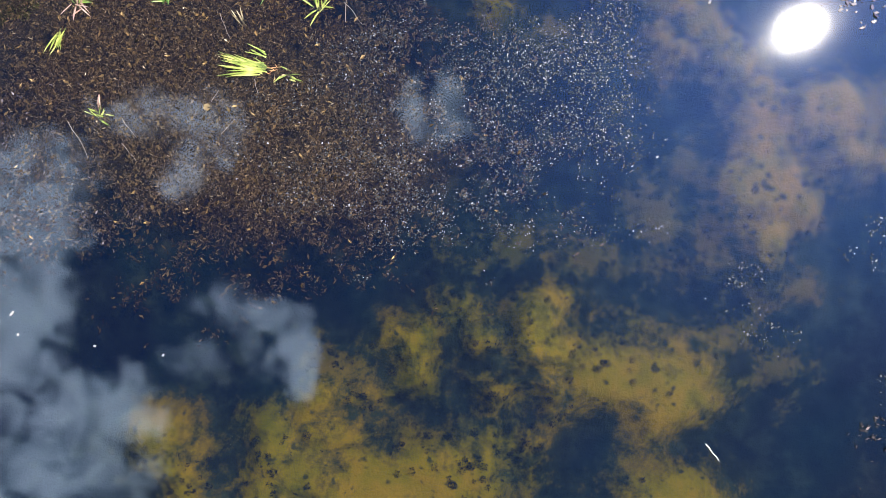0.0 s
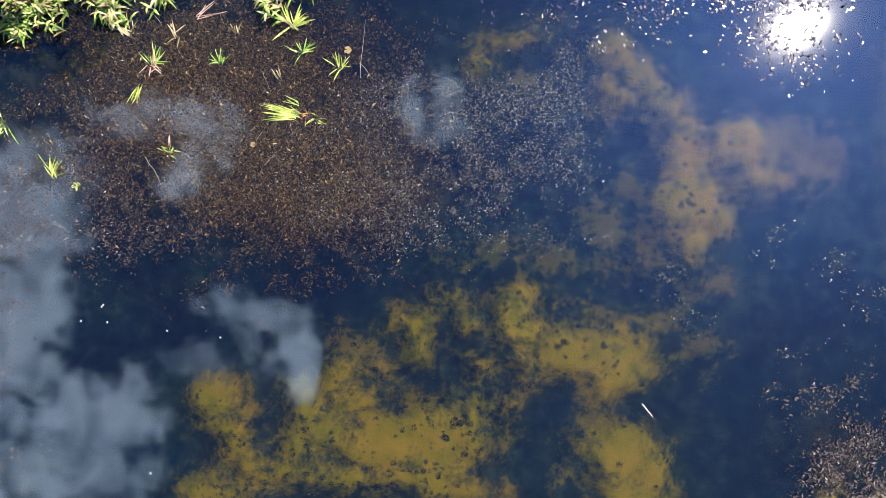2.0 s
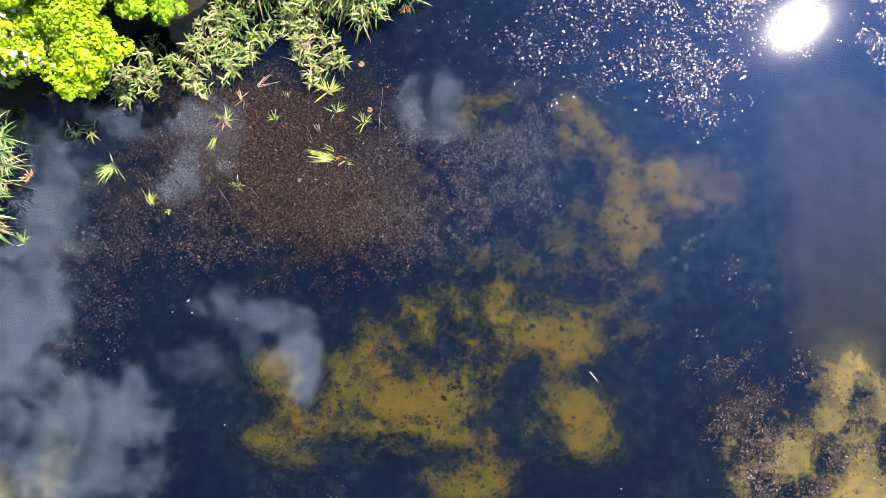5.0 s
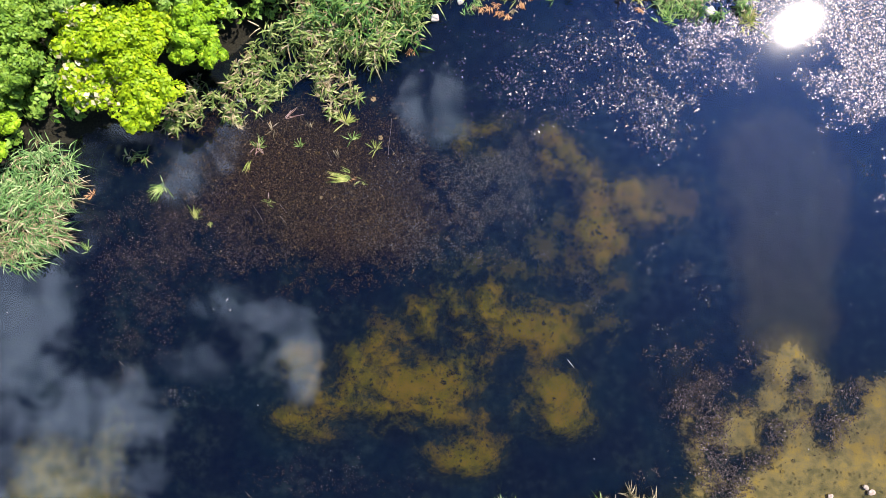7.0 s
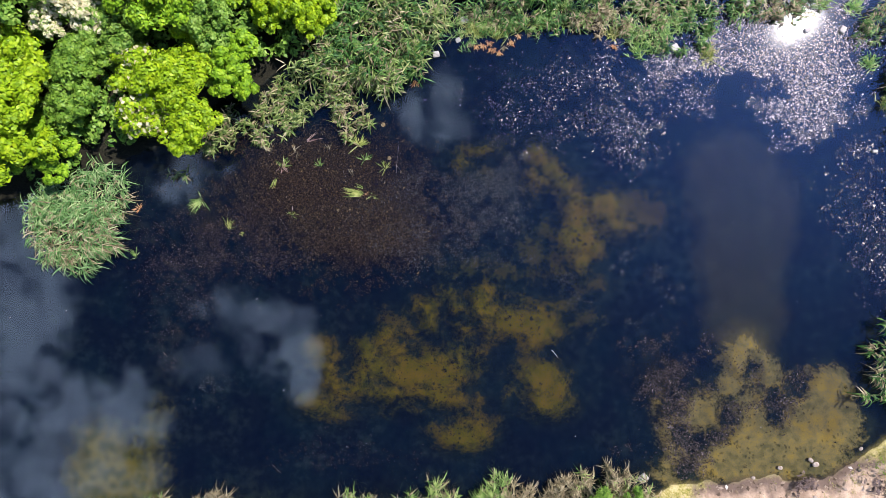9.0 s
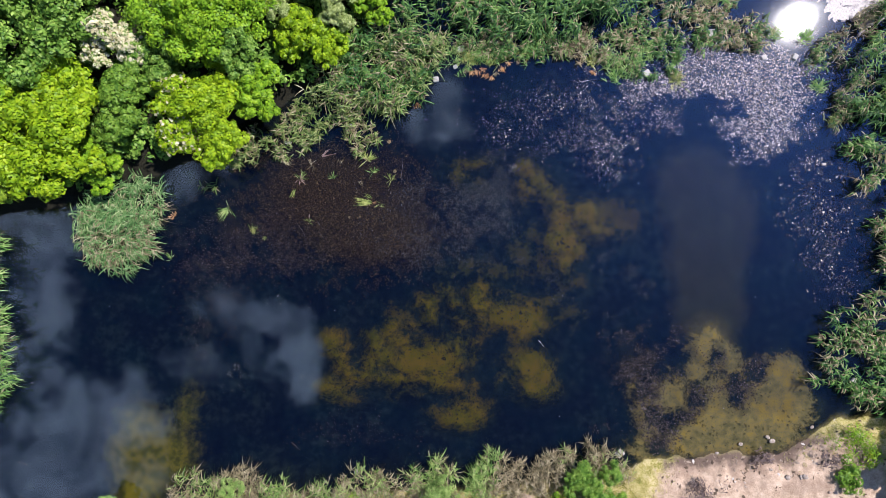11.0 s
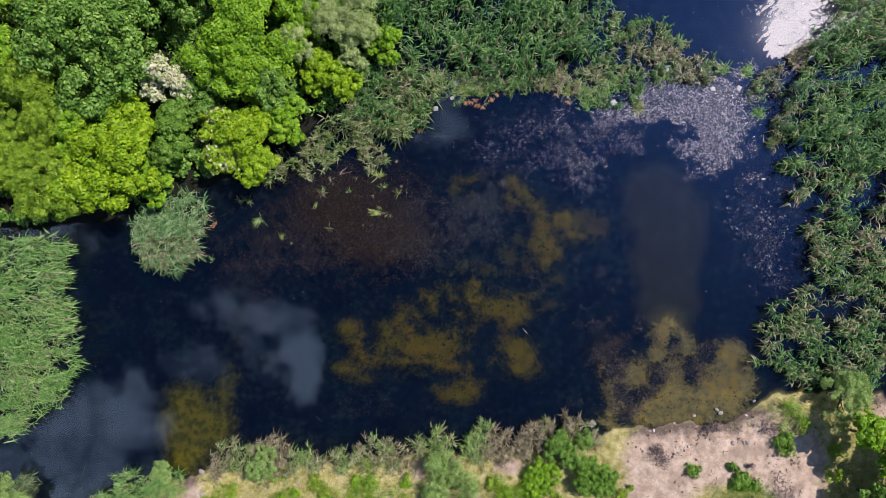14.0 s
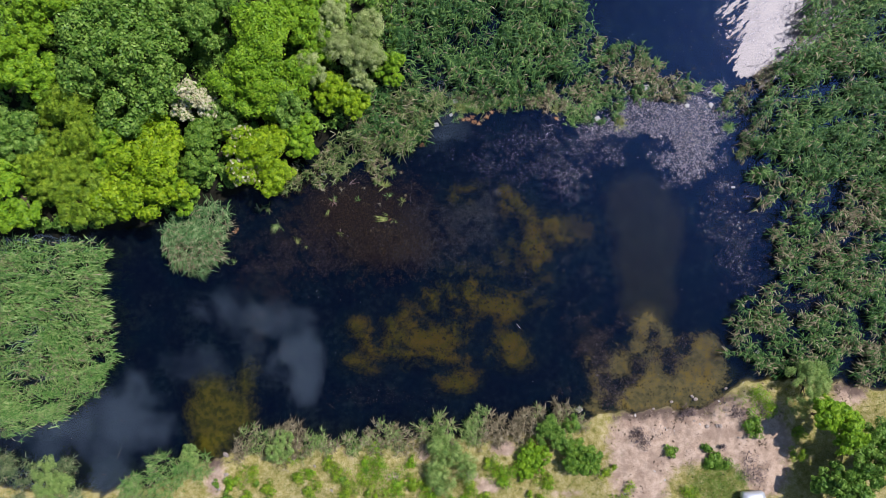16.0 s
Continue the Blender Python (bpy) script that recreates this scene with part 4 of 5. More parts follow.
tree("tree", -5.60, 12.18, 1.2, 3.50, LEAF_SILVER, "low silvery willow beside reeds", 9, 0.09, 4000, 0.3)
tree("tree", -8.61, 14.65, 1.9, 4.10, LEAF_SPRING, "yellow-green tree among silvery willows", 10, 0.13, 6000)
tree("willow_bush", 25.82, -9.78, 2.0, 2.4, LEAF_BUSH, "rounded grey-green willow bush by the marsh", 12, 0.09, 9000, 0.25)
tree("bush", 10.05, -15.00, 1.5, 1.8, LEAF_WEED, "leafy bright green bush on the bank", 16, 0.085, 7500)
tree("bush", 8.23, -13.27, 1.5, 1.6, LEAF_GREEN, "dark green bush among bankside reeds", 14, 0.085, 7000, 0.35)
tree("bush", 6.61, -15.35, 1.4, 1.4, LEAF_SPRING, "yellow-green bush on the grassy bank", 14, 0.08, 7000, 0.45)
tree("bush", 0.25, -15.32, 2.2, 1.7, LEAF_BUSH, "grey-green willow bush on the grassy bank", 13, 0.10, 8000, 0.22)
tree("bush", -12.12, -14.09, 1.2, 1.4, LEAF_BUSH, "small grey-green bush by the reeds", 8, 0.08, 3500, 0.25)
tree("bush", -28.43, -16.55, 1.7, 1.6, LEAF_BUSH, "grey-green bush in the backwater", 10, 0.08, 5000, 0.25)
tree("bush", -18.06, -14.98, 0.9, 1.3, LEAF_BUSH, "small grey-green bush at the bank's end", 8, 0.08, 2500, 0.25)


# ---- floating flakes ----
def flakes(name, blobs, density, size, material, label, tilt=0.10, slim=0.5, ragged=0.5, floor=0.16, sunk=0.0):
    """Small leaf flakes and seeds lying on the water, in drifts; density in pieces a square metre."""
    lo = np.array([min(b[0] - 2.2 * b[2] for b in blobs), min(b[1] - 2.2 * b[3] for b in blobs)])
    hi = np.array([max(b[0] + 2.2 * b[2] for b in blobs), max(b[1] + 2.2 * b[3] for b in blobs)])
    p = rng.uniform(lo, hi, (int((hi - lo).prod() * density), 2))
    x, y = p[:, 0], p[:, 1]
    f = field(x, y, blobs)
    f = f + ragged * f ** 0.5 * (0.45 * waves(x, y, 1.7, 41) + 0.4 * waves(x, y, 5.0, 42) + 0.25 * waves(x, y, 12.0, 43)) - floor
    p = p[f > rng.random(len(p))]
    p = p[land_depth(p[:, 0], p[:, 1]) < -0.1]
    k = len(p)
    a = rng.uniform(0, math.tau, k)
    ln = size * rng.uniform(0.4, 1.3, k) ** 1.3
    wd = ln * slim * rng.uniform(0.6, 1.5, k)
    nx, ny = rng.normal(0, tilt, k), rng.normal(0, tilt, k)
    c = np.c_[p, 0.006 + 0.5 * ln * (np.abs(nx) + np.abs(ny)) - sunk]
    v = []
    for u, w in ((-1, -0.3), (-0.2, -1), (1, 0.2), (0.1, 1)):
        dx = 0.5 * (ln * u * np.cos(a) - wd * w * np.sin(a))
        dy = 0.5 * (ln * u * np.sin(a) + wd * w * np.cos(a))
        v.append(c + np.c_[dx, dy, nx * dx + ny * dy])
    ob = part(name, quads_mesh(name, np.stack(v, 1).reshape(-1, 3), 4, LEAF_FACES), material)
    tagged(ob, label, "floating leaves", kind="stuff")


flakes("weed_mat", WEED[:3] + WEED[6:], 1150, 0.105, FLAKE_UMBER, "mat of dark brown rotting leaves just under the surface", 0.25, 0.35, 1.0, 0.05, 0.075)
flakes("floating_leaves", WEED, 1300, 0.065, FLAKE_BROWN, "drift of small brown dead leaves awash in the water", 0.3, 0.25, 1.0, 0.10, 0.045)
flakes("floating_duckweed", [(-2.33, 0.90, 2.6, 2.2, 0.3), (0.35, 0.94, 2.0, 2.0, 0.55), (2.61, 2.38, 1.3, 1.6, 0.85), (2.89, 3.41, 0.8, 1.0, 0.8), (3.4, 1.3, 0.7, 0.8, 0.5), (-0.11, -0.78, 2.4, 1.0, 0.3), (1.2, 2.6, 1.2, 0.9, 0.45)], 640, 0.04, FLAKE_PALE, "pale cream duckweed flakes drifting on the water", 0.3, 0.5, 1.2)
DRIFT = [(17.96, 8.20, 1.9, 2.0, 1.0), (17.62, 6.25, 1.5, 1.0, 0.7), (14.12, 9.91, 2.4, 0.9, 0.9), (19.69, 9.60, 1.5, 2.0, 0.8), (25.27, 16.72, 3.5, 3.0, 0.8), (11.2, 8.9, 2.0, 0.7, 0.4), (16.61, 9.97, 2.8, 1.5, 1.3), (18.0, 6.72, 1.1, 1.0, 0.8), (8.6, 9.0, 1.8, 1.0, 0.22), (13.2, 9.1, 1.4, 0.6, 0.7)]
flakes("floating_seeds", DRIFT, 230, 0.075, FLAKE_PINK, "pinkish white crust of seeds on the water", 0.08, 0.6, 1.5)
flakes("floating_seeds", DRIFT + [(9.28, 7.44, 2.2, 1.4, 0.35), (9.4, 5.6, 1.0, 1.1, 0.5), (11.31, 7.78, 1.6, 1.0, 0.4), (9.08, 4.66, 0.9, 0.8, 0.4), (20.35, 4.77, 0.9, 1.6, 0.5), (12.52, 6.9, 0.8, 0.8, 0.6)], 190, 0.06, FLAKE_PINK, "whitish drift of seeds and scum on the water", 0.085, 0.6, 1.3)
flakes("floating_husks", [(10.99, 8.50, 2.4, 1.5, 0.3), (8.21, 8.49, 3.0, 1.4, 0.3), (8.92, 5.71, 2.0, 1.4, 0.3), (20.77, 3.69, 2.2, 3.0, 0.5), (22.19, -0.83, 1.6, 2.4, 0.6), (20.09, 0.55, 1.0, 2.4, 0.3), (2.72, 6.83, 3.4, 1.8, 0.3), (5.4, 6.4, 3.2, 2.0, 0.5), (9.32, 4.48, 0.8, 1.0, 0.6), (8.58, 5.73, 1.0, 1.0, 0.5), (7.14, 5.71, 1.4, 1.2, 0.35), (7.53, 3.37, 0.5, 0.4, 0.4), (9.58, 5.45, 1.4, 1.6, 0.22), (7.85, 7.38, 1.5, 1.8, 0.22), (21.6, 1.2, 1.5, 2.0, 0.5)], 130, 0.105, FLAKE_DIM, "thin glossy drift of seed husks on the water", 0.12, 0.5, 1.2)
flakes("floating_scum", [(10.99, -6.9, 1.0, 1.7, 1.0), (9.8, -5.2, 1.0, 0.5, 0.5), (11.9, -9.6, 0.7, 1.6, 1.0), (12.6, -10.9, 0.8, 0.8, 1.0), (14.40, -8.80, 0.5, 0.7, 1.0), (13.78, -9.77, 0.45, 0.35, 0.9), (15.63, -6.76, 0.35, 0.7, 0.8), (16.87, -8.37, 0.75, 0.9, 0.8), (17.79, -6.81, 0.7, 0.9, 0.8), (15.53, -8.38, 0.6, 0.4, 0.6), (13.3, -7.2, 0.6, 0.6, 0.6), (12.98, -4.88, 0.6, 0.8, 0.4), (9.94, -10.27, 1.6, 0.7, 0.3), (14.61, -5.72, 0.6, 0.6, 0.3)], 380, 0.10, FLAKE_DARK, "brownish purple clumps of floating weed", 0.25, 0.4, 1.1)
flakes("floating_scum", [(10.52, -1.62, 0.6, 0.5, 0.5), (11.64, -2.71, 0.7, 0.6, 0.4), (6.1, -1.9, 0.45, 0.35, 0.7), (6.5, -3.1, 0.6, 0.4, 0.4), (8.9, -1.2, 1.2, 0.8, 0.25), (9.4, -4.0, 1.2, 0.8, 0.2), (-3.18, -9.37, 2.0, 1.2, 0.15), (-11.6, -7.4, 1.2, 0.9, 0.35), (4.4, -0.9, 0.4, 0.4, 0.3)], 360, 0.055, FLAKE_PALE, "small pale flakes of weed in loose groups", 0.25, 0.5, 1.3)
flakes("floating_scum", [(-12.5, -0.4, 3.0, 2.0, 0.6), (-13.2, -3.4, 1.6, 2.6, 0.65), (-9.4, -0.6, 2.4, 1.5, 0.5), (-6.5, -10.6, 2.4, 0.9, 0.3), (-3.0, -11.0, 3.0, 0.9, 0.25)], 330, 0.07, FLAKE_DARK, "dark purplish film of dead weed on still water", 0.25, 0.35, 0.8, 0.12, 0.012)
flakes("marsh_litter", [(26.0, 1.0, 3.0, 5.0, 0.6), (29.0, -4.5, 4.0, 4.0, 0.6), (14.5, 12.2, 3.0, 1.6, 0.6), (22.5, 8.0, 1.0, 3.0, 0.6)], 150, 0.09, FLAKE_DARK, "dead leaves afloat between the marsh reeds", 0.25, 0.3, 0.8)
flakes("floating_fluff", [(16.93, 15.89, 3.2, 4.0, 0.5), (15.26, 0.88, 7.0, 5.0, 0.03)], 7, 0.045, FLAKE_WHITE, "scattered white seed fluff on open water", 0.1, 0.6, 0.4, 0.0)


# ---- undergrowth and grass ----
def inside(poly, q):
    p = np.array(poly)
    ok = np.zeros(len(q), bool)
    for a, b in zip(p, np.roll(p, -1, 0)):
        cross = (a[1] > q[:, 1]) != (b[1] > q[:, 1])
        ok ^= cross & (q[:, 0] < (b[0] - a[0]) * (q[:, 1] - a[1]) / (b[1] - a[1] + 1e-9) + a[0])
    return ok


def undergrowth():
    q = rng.uniform((-34, -1), (-1, 20), (3000, 2))
    q = q[land_depth(q[:, 0], q[:, 1]) > 0.3]
    c = np.c_[q, 0.5 + rng.uniform(0.2, 1.1, len(q))]
    v = leaf_cloud(c, rng.uniform(0.2, 0.5, len(q)), 90000, 0.13)
    tagged(part("undergrowth", quads_mesh("undergrowth", v, 4, LEAF_FACES), LEAF_GREEN), "dark green undergrowth beneath the trees", "undergrowth", kind="stuff")


undergrowth()


def bank_height(x, y):
    d = land_depth(x, y)
    up = np.clip(d / 1.4, 0, 1)
    return 0.55 * up * up * (3 - 2 * up) + 0.06 * waves(x, y, 1.6, 9) * up + np.clip(d - 1.4, 0, 12) * 0.035


def bank_grass():
    q = rng.uniform((-26, -20), (33, -9), (160000, 2))
    x, y = q[:, 0], q[:, 1]
    d = land_depth(x, y)
    f = (d > 0.25) * (0.75 - 0.95 * field(x, y, BEACH) + 0.35 * waves(x, y, 1.3, 51) + 0.25 * waves(x, y, 4.0, 52))
    q = q[f > rng.random(len(q))]
    k = len(q)
    base = np.c_[q, bank_height(q[:, 0], q[:, 1]) - 0.02]
    v = blades(base, rng.uniform(0, math.tau, k), rng.uniform(0.12, 0.38, k), rng.uniform(0.012, 0.03, k), rng.uniform(0.5, 2.5, k), rng.uniform(0.2, 1.2, k))
    tagged(part("bank_grass", quads_mesh("bank_grass", v, 7, BLADE_FACES), GRASS), "yellow-green meadow grass on the sandy bank", "grass", kind="stuff")


bank_grass()


def lawn():
    """Short green grass beside the parked car."""
    q = rng.uniform((17.0, -20), (23.0, -15), (30000, 2))
    f = 1.15 - ((q[:, 0] - 20.0) / 2.2) ** 2 - ((q[:, 1] + 17.0) / 1.6) ** 2 + 0.4 * waves(q[:, 0], q[:, 1], 2.5, 55)
    q = q[f > rng.random(len(q))]
    k = len(q)
    base = np.c_[q, bank_height(q[:, 0], q[:, 1]) - 0.02]
    v = blades(base, rng.uniform(0, math.tau, k), rng.uniform(0.08, 0.22, k), rng.uniform(0.014, 0.03, k), rng.uniform(0.5, 2.5, k), rng.uniform(0.2, 1.0, k))
    tagged(part("lawn", quads_mesh("lawn", v, 7, BLADE_FACES), LEAF_WEED), "short green grass on the sandy bank", "grass", kind="stuff")


lawn()


# ---- tufts standing in the shallows ----
def tuft(x, y, spread_r, tall, count, material, label, heading=None, name="grass_tuft", fan=0.5, width=0.029):
    """A tuft of long blades, each a part; heading (degrees) lays them over to one side."""
    r = np.random.default_rng(int(abs(x * 71 + y * 37) * 100) + count)
    root = empty(name, pose(x, y, 0), label, "grass", "tufts in the shallows")
    clump = min(0.05 + 0.0035 * max(count - 20, 0), 0.2)
    for i in range(count):
        az = r.uniform(0, math.tau) if heading is None else radians(heading) + r.normal(0, fan)
        ln = spread_r * r.uniform(0.45, 0.95)
        up = tall / spread_r * r.uniform(0.5, 1.2)
        foot = np.array([[r.normal(0, clump), r.normal(0, clump), -0.03 if tall > 0.15 else 0.01]])
        w = width * r.uniform(0.7, 1.3)
        v = blades(foot, np.array([az]), np.array([ln * math.sqrt(1 + up * up)]), np.array([w]), np.array([up]), np.array([up * r.uniform(0.3, 0.7)]))
        t = v.copy()
        t[:, 2] -= 0.006
        faces = BLADE_FACES + [tuple(k + 7 for k in f[::-1]) for f in BLADE_FACES] + [(0, 7, 8, 1), (1, 8, 10, 3), (3, 10, 12, 5), (5, 12, 13, 6), (6, 13, 11, 4), (4, 11, 9, 2), (2, 9, 7, 0)]
        part("blade", mesh_of("blade", np.concatenate([v, t]), faces), material, root)
    return root


tuft(-4.15, 2.19, 1.05, 0.10, 26, REED_YELLOW, "large tuft of long fresh green blades lying over the water", 170, "iris_tuft", 0.16, 0.03)
tuft(-4.09, 2.46, 0.6, 0.08, 7, REED_YELLOW, "few green blades beside a large tuft", 152, "iris_tuft", 0.12, 0.026)
tuft(-3.94, 2.19, 0.2, 0.06, 8, RUST, "rusty sheaths at the foot of a large tuft", 175, "dead_tuft", 0.4, 0.016)
tuft(-3.61, 2.08, 0.35, 0.25, 7, REED_YELLOW, "small pale green tuft in the floating leaves", None)
tuft(-10.72, 0.38, 0.65, 0.5, 14, REED_YELLOW, "upright yellow-green tuft in dark water", 88, "grass_tuft", 0.6)
tuft(-12.15, 1.76, 0.85, 0.28, 26, REED_LIGHT, "wide grey-green tuft in dark water", 215, "grass_tuft", 0.7)
tuft(-8.46, 2.90, 0.6, 0.3, 9, REED_YELLOW, "narrow yellow-green tuft hanging to one side", 262, "grass_tuft", 0.25)
tuft(-8.04, 3.48, 0.6, 0.3, 12, REED_LIGHT, "tuft of grey-green blades above dead pinkish leaves", 60, "grass_tuft", 0.6)
tuft(-8.09, 3.45, 0.42, 0.10, 10, PINK_DEAD, "bleached pinkish dead leaves round a tuft", None, "dead_tuft")
tuft(-7.46, 4.28, 0.45, 0.15, 8, REED_STRAW, "star of straw-coloured dead stems on the water", None, "dead_tuft")
tuft(-6.89, 4.76, 0.9, 0.12, 5, PINK_DEAD, "pinkish dead stems across the water", 30, "dead_tuft", 0.3)
tuft(-6.24, 3.55, 0.4, 0.35, 12, REED_LIGHT, "small green tuft in the floating leaves", 100, "grass_tuft", 0.9)
tuft(-7.62, 1.11, 0.35, 0.2, 9, REED_YELLOW, "pale yellow tuft with one tall dry stem", None)
tuft(-7.62, 1.22, 0.6, 0.4, 2, PINK_DEAD, "tall dry pinkish stems in the shallows", 92, "dead_tuft", 0.1)
tuft(-3.00, 3.47, 0.5, 0.35, 12, REED_YELLOW, "small yellow-green tuft in open water", 110, "grass_tuft", 0.9)
tuft(-4.03, 3.91, 0.5, 0.35, 14, REED_LIGHT, "green tuft at the reeds' edge", 60, "grass_tuft", 1.0)
tuft(-4.28, 4.59, 0.8, 0.4, 18, REED_YELLOW, "yellow tuft with long bent blades", 80, "grass_tuft", 0.9, 0.045)
tuft(-5.80, 4.38, 0.4, 0.25, 6, REED_STRAW, "small straw-coloured tuft in the shallows", 80, "dead_tuft", 0.6)
tuft(-10.09, 0.17, 0.22, 0.15, 7, REED_YELLOW, "tiny pale tuft in dark water", 0, "grass_tuft", 1.2)
tuft(-8.68, 4.28, 0.7, 0.35, 14, REED_STRAW, "tuft with rusty straw-coloured base", 130, "grass_tuft", 0.5)
tuft(-5.46, 5.68, 0.8, 0.35, 14, REED_YELLOW, "yellow-green tuft among reeds", 100, "grass_tuft", 0.8)
tuft(-4.61, 3.18, 0.35, 0.25, 5, REED_STRAW, "small dry tuft in the shallows", 100, "dead_tuft", 0.5)
tuft(-15.21, 1.32, 0.32, 0.16, 16, RUST, "rust-orange dead leaves beside the sedge", None, "dead_tuft", 0.5, 0.045)
tuft(-15.38, -1.08, 0.5, 0.3, 10, REED_LIGHT, "small grey-green tuft off the sedge", 120, "grass_tuft", 0.6)
for px, py, n in ((1.22, 9.77, 9), (1.51, 9.66, 8), (1.87, 9.66, 10), (2.33, 9.50, 12), (2.61, 9.39, 8), (2.92, 9.62, 9), (3.28, 9.90, 12), (3.62, 10.19, 8), (4.09, 10.31, 9), (2.13, 9.83, 8), (7.90, 10.43, 9), (8.33, 9.73, 8), (-1.24, 8.22, 9), (-1.52, 7.80, 8)):
    tuft(px, py, 0.34, 0.25, n * 2, RUST if n % 2 == 0 else REED_STRAW, "rusty dead reed bases at the water's edge", 265, "dead_tuft", 0.7, 0.03)
for px, py, n in ((1.13, 10.28, 22), (1.56, 10.17, 24), (2.04, 10.28, 25), (2.55, 10.06, 24), (2.97, 10.29, 22), (3.44, 10.52, 24), (3.95, 10.70, 20), (4.80, 10.59, 22), (5.50, 10.77, 20)):
    tuft(px, py, 0.6, 0.5, n * 2, REED_FRESH if n % 2 else REED_YELLOW, "bright green grass tuft above rusty bases", 95, "grass_tuft", 0.7, 0.036)
for px, py, n in ((1.55, 10.65, 26), (2.54, 10.66, 26), (4.51, 10.82, 20), (6.77, 10.70, 22), (9.60, 9.40, 34), (13.04, 9.27, 30), (8.32, 10.29, 24), (10.86, 10.32, 22), (12.97, 10.34, 22), (20.37, 11.69, 34), (21.09, 8.91, 26), (18.63, 11.85, 26), (21.97, 6.83, 24), (14.92, 13.85, 24), (15.84, 13.67, 20)):
    tuft(px, py, 0.55, 0.55, n * 2 + 6, REED_FRESH if n % 3 else REED_YELLOW, "lush green tuft at the pond's edge", 90, "grass_tuft", 1.3, 0.036)


# ---- floating sticks and stems ----
def stem(x, y, length, angle, thick, material, label, name="floating_stem"):
    bm = bmesh.new()
    pts, r = [], random.Random(int(abs(x * 91 + y * 53) * 100))
    for i in range(5):
        f = i / 4 - 0.5
        pts.append(Vector((f * length, r.uniform(-0.03, 0.03) * length, 0.012)))
    for i in range(4):
        tube(bm, pts[i], pts[i + 1], thick * (1 - 0.12 * i), thick * (0.88 - 0.12 * i), 6)
    ob = part(name, bm, material)
    ob.matrix_world = pose(x, y, 0.004, 0, 0, angle)
    tagged(ob, label, "stick", "floating stems")


stem(5.57, -5.69, 0.46, -52, 0.013, DEADWOOD, "bleached straight stick floating on the water", "stick")
for px, py, ln, an in ((-2.36, 4.02, 1.6, 88), (-7.99, 0.60, 0.9, -60), (-6.91, 0.35, 0.5, -50), (-6.93, 0.86, 0.5, -50), (-4.96, 3.07, 0.6, -65), (-4.27, 1.80, 0.35, -75), (-4.81, 0.98, 0.5, 50), (-2.25, 3.41, 0.6, -50), (-7.97, 4.72, 0.4, -50), (-8.23, -11.57, 0.6, -45), (-23.85, -14.97, 1.0, 70), (-23.60, -12.68, 0.6, -15), (-13.85, -5.92, 0.3, -50), (-13.37, -6.18, 0.3, -45), (-5.13, 1.59, 0.3, 60), (-24.98, -16.64, 0.5, 5)):
    stem(px, py, ln, an, 0.006, DRY_STEM, "thin pale dead stem floating on the water")


# ---- floating pads and a plastic hoop ----
def pad(x, y, size):
    """A round dead leaf, notched and slightly dished."""
    bm = bmesh.new()
    rim = [(0.5 * size * (1 + 0.07 * math.sin(5 * a + x)), a) for a in (math.radians(15 + i * 330 / 20) for i in range(21))]
    for z in (0.012, 0.004):
        mid = bm.verts.new((0, 0, z - 0.003))
        ring = [bm.verts.new((r * math.cos(a), r * math.sin(a), z + 0.004)) for r, a in rim]
        for a, b in zip(ring, ring[1:]):
            bm.faces.new((mid, a, b) if z > 0.01 else (mid, b, a))
    ob = part("leaf_pad", bm, PAD)
    ob.matrix_world = pose(x, y, 0.002, 0, 0, x * 70)
    tagged(ob, "round yellow-brown dead leaf floating on the water", "floating leaf", "round floating leaves")


def hoop(x, y, radius):
    bm = bmesh.new()
    n, k = 24, 6
    rows = [[bm.verts.new(((radius + 0.016 * math.cos(math.tau * j / k)) * math.cos(math.tau * i / n), (radius + 0.016 * math.cos(math.tau * j / k)) * math.sin(math.tau * i / n), 0.012 + 0.016 * math.sin(math.tau * j / k))) for j in range(k)] for i in range(n)]
    for a, b in zip(rows, rows[1:] + rows[:1]):
        for j in range(k):
            bm.faces.new((a[j], b[j], b[(j + 1) % k], a[(j + 1) % k]))
    ob = part("hoop", bm, FOAM)
    ob.matrix_world = pose(x, y, 0.0, 3, -2, 0)
    tagged(ob, "small pale plastic hoop afloat off the reeds", "litter")


pad(-3.1, 5.64, 0.22)
pad(-2.77, 3.97, 0.2)
pad(-5.3, 1.35, 0.15)
hoop(-3.25, 6.97, 0.12)


# ---- litter ----
def litter(x, y, w, d, h, turn, z=0.0):
    """A broken block of foam with a chipped corner and a worn rim."""
    r = random.Random(int(abs(x * 77 + y * 29) * 100))
    bm = bmesh.new()
    bmesh.ops.create_cube(bm, size=1.0)
    for v in bm.verts:
        v.co = Vector((v.co.x * w * r.uniform(0.9, 1.08), v.co.y * d * r.uniform(0.9, 1.08), v.co.z * h))
    bmesh.ops.bevel(bm, geom=bm.edges[:], offset=min(w, d, h) * 0.16, segments=2, affect="EDGES")
    ob = part("foam_block", bm, FOAM if w > 0.1 else DULL_FOAM)
    ob.matrix_world = pose(x, y, z + h * 0.3, r.uniform(-6, 6), r.uniform(-6, 6), turn)
    tagged(ob, "dirty white block of foam litter afloat by the reeds", "litter", "foam litter")


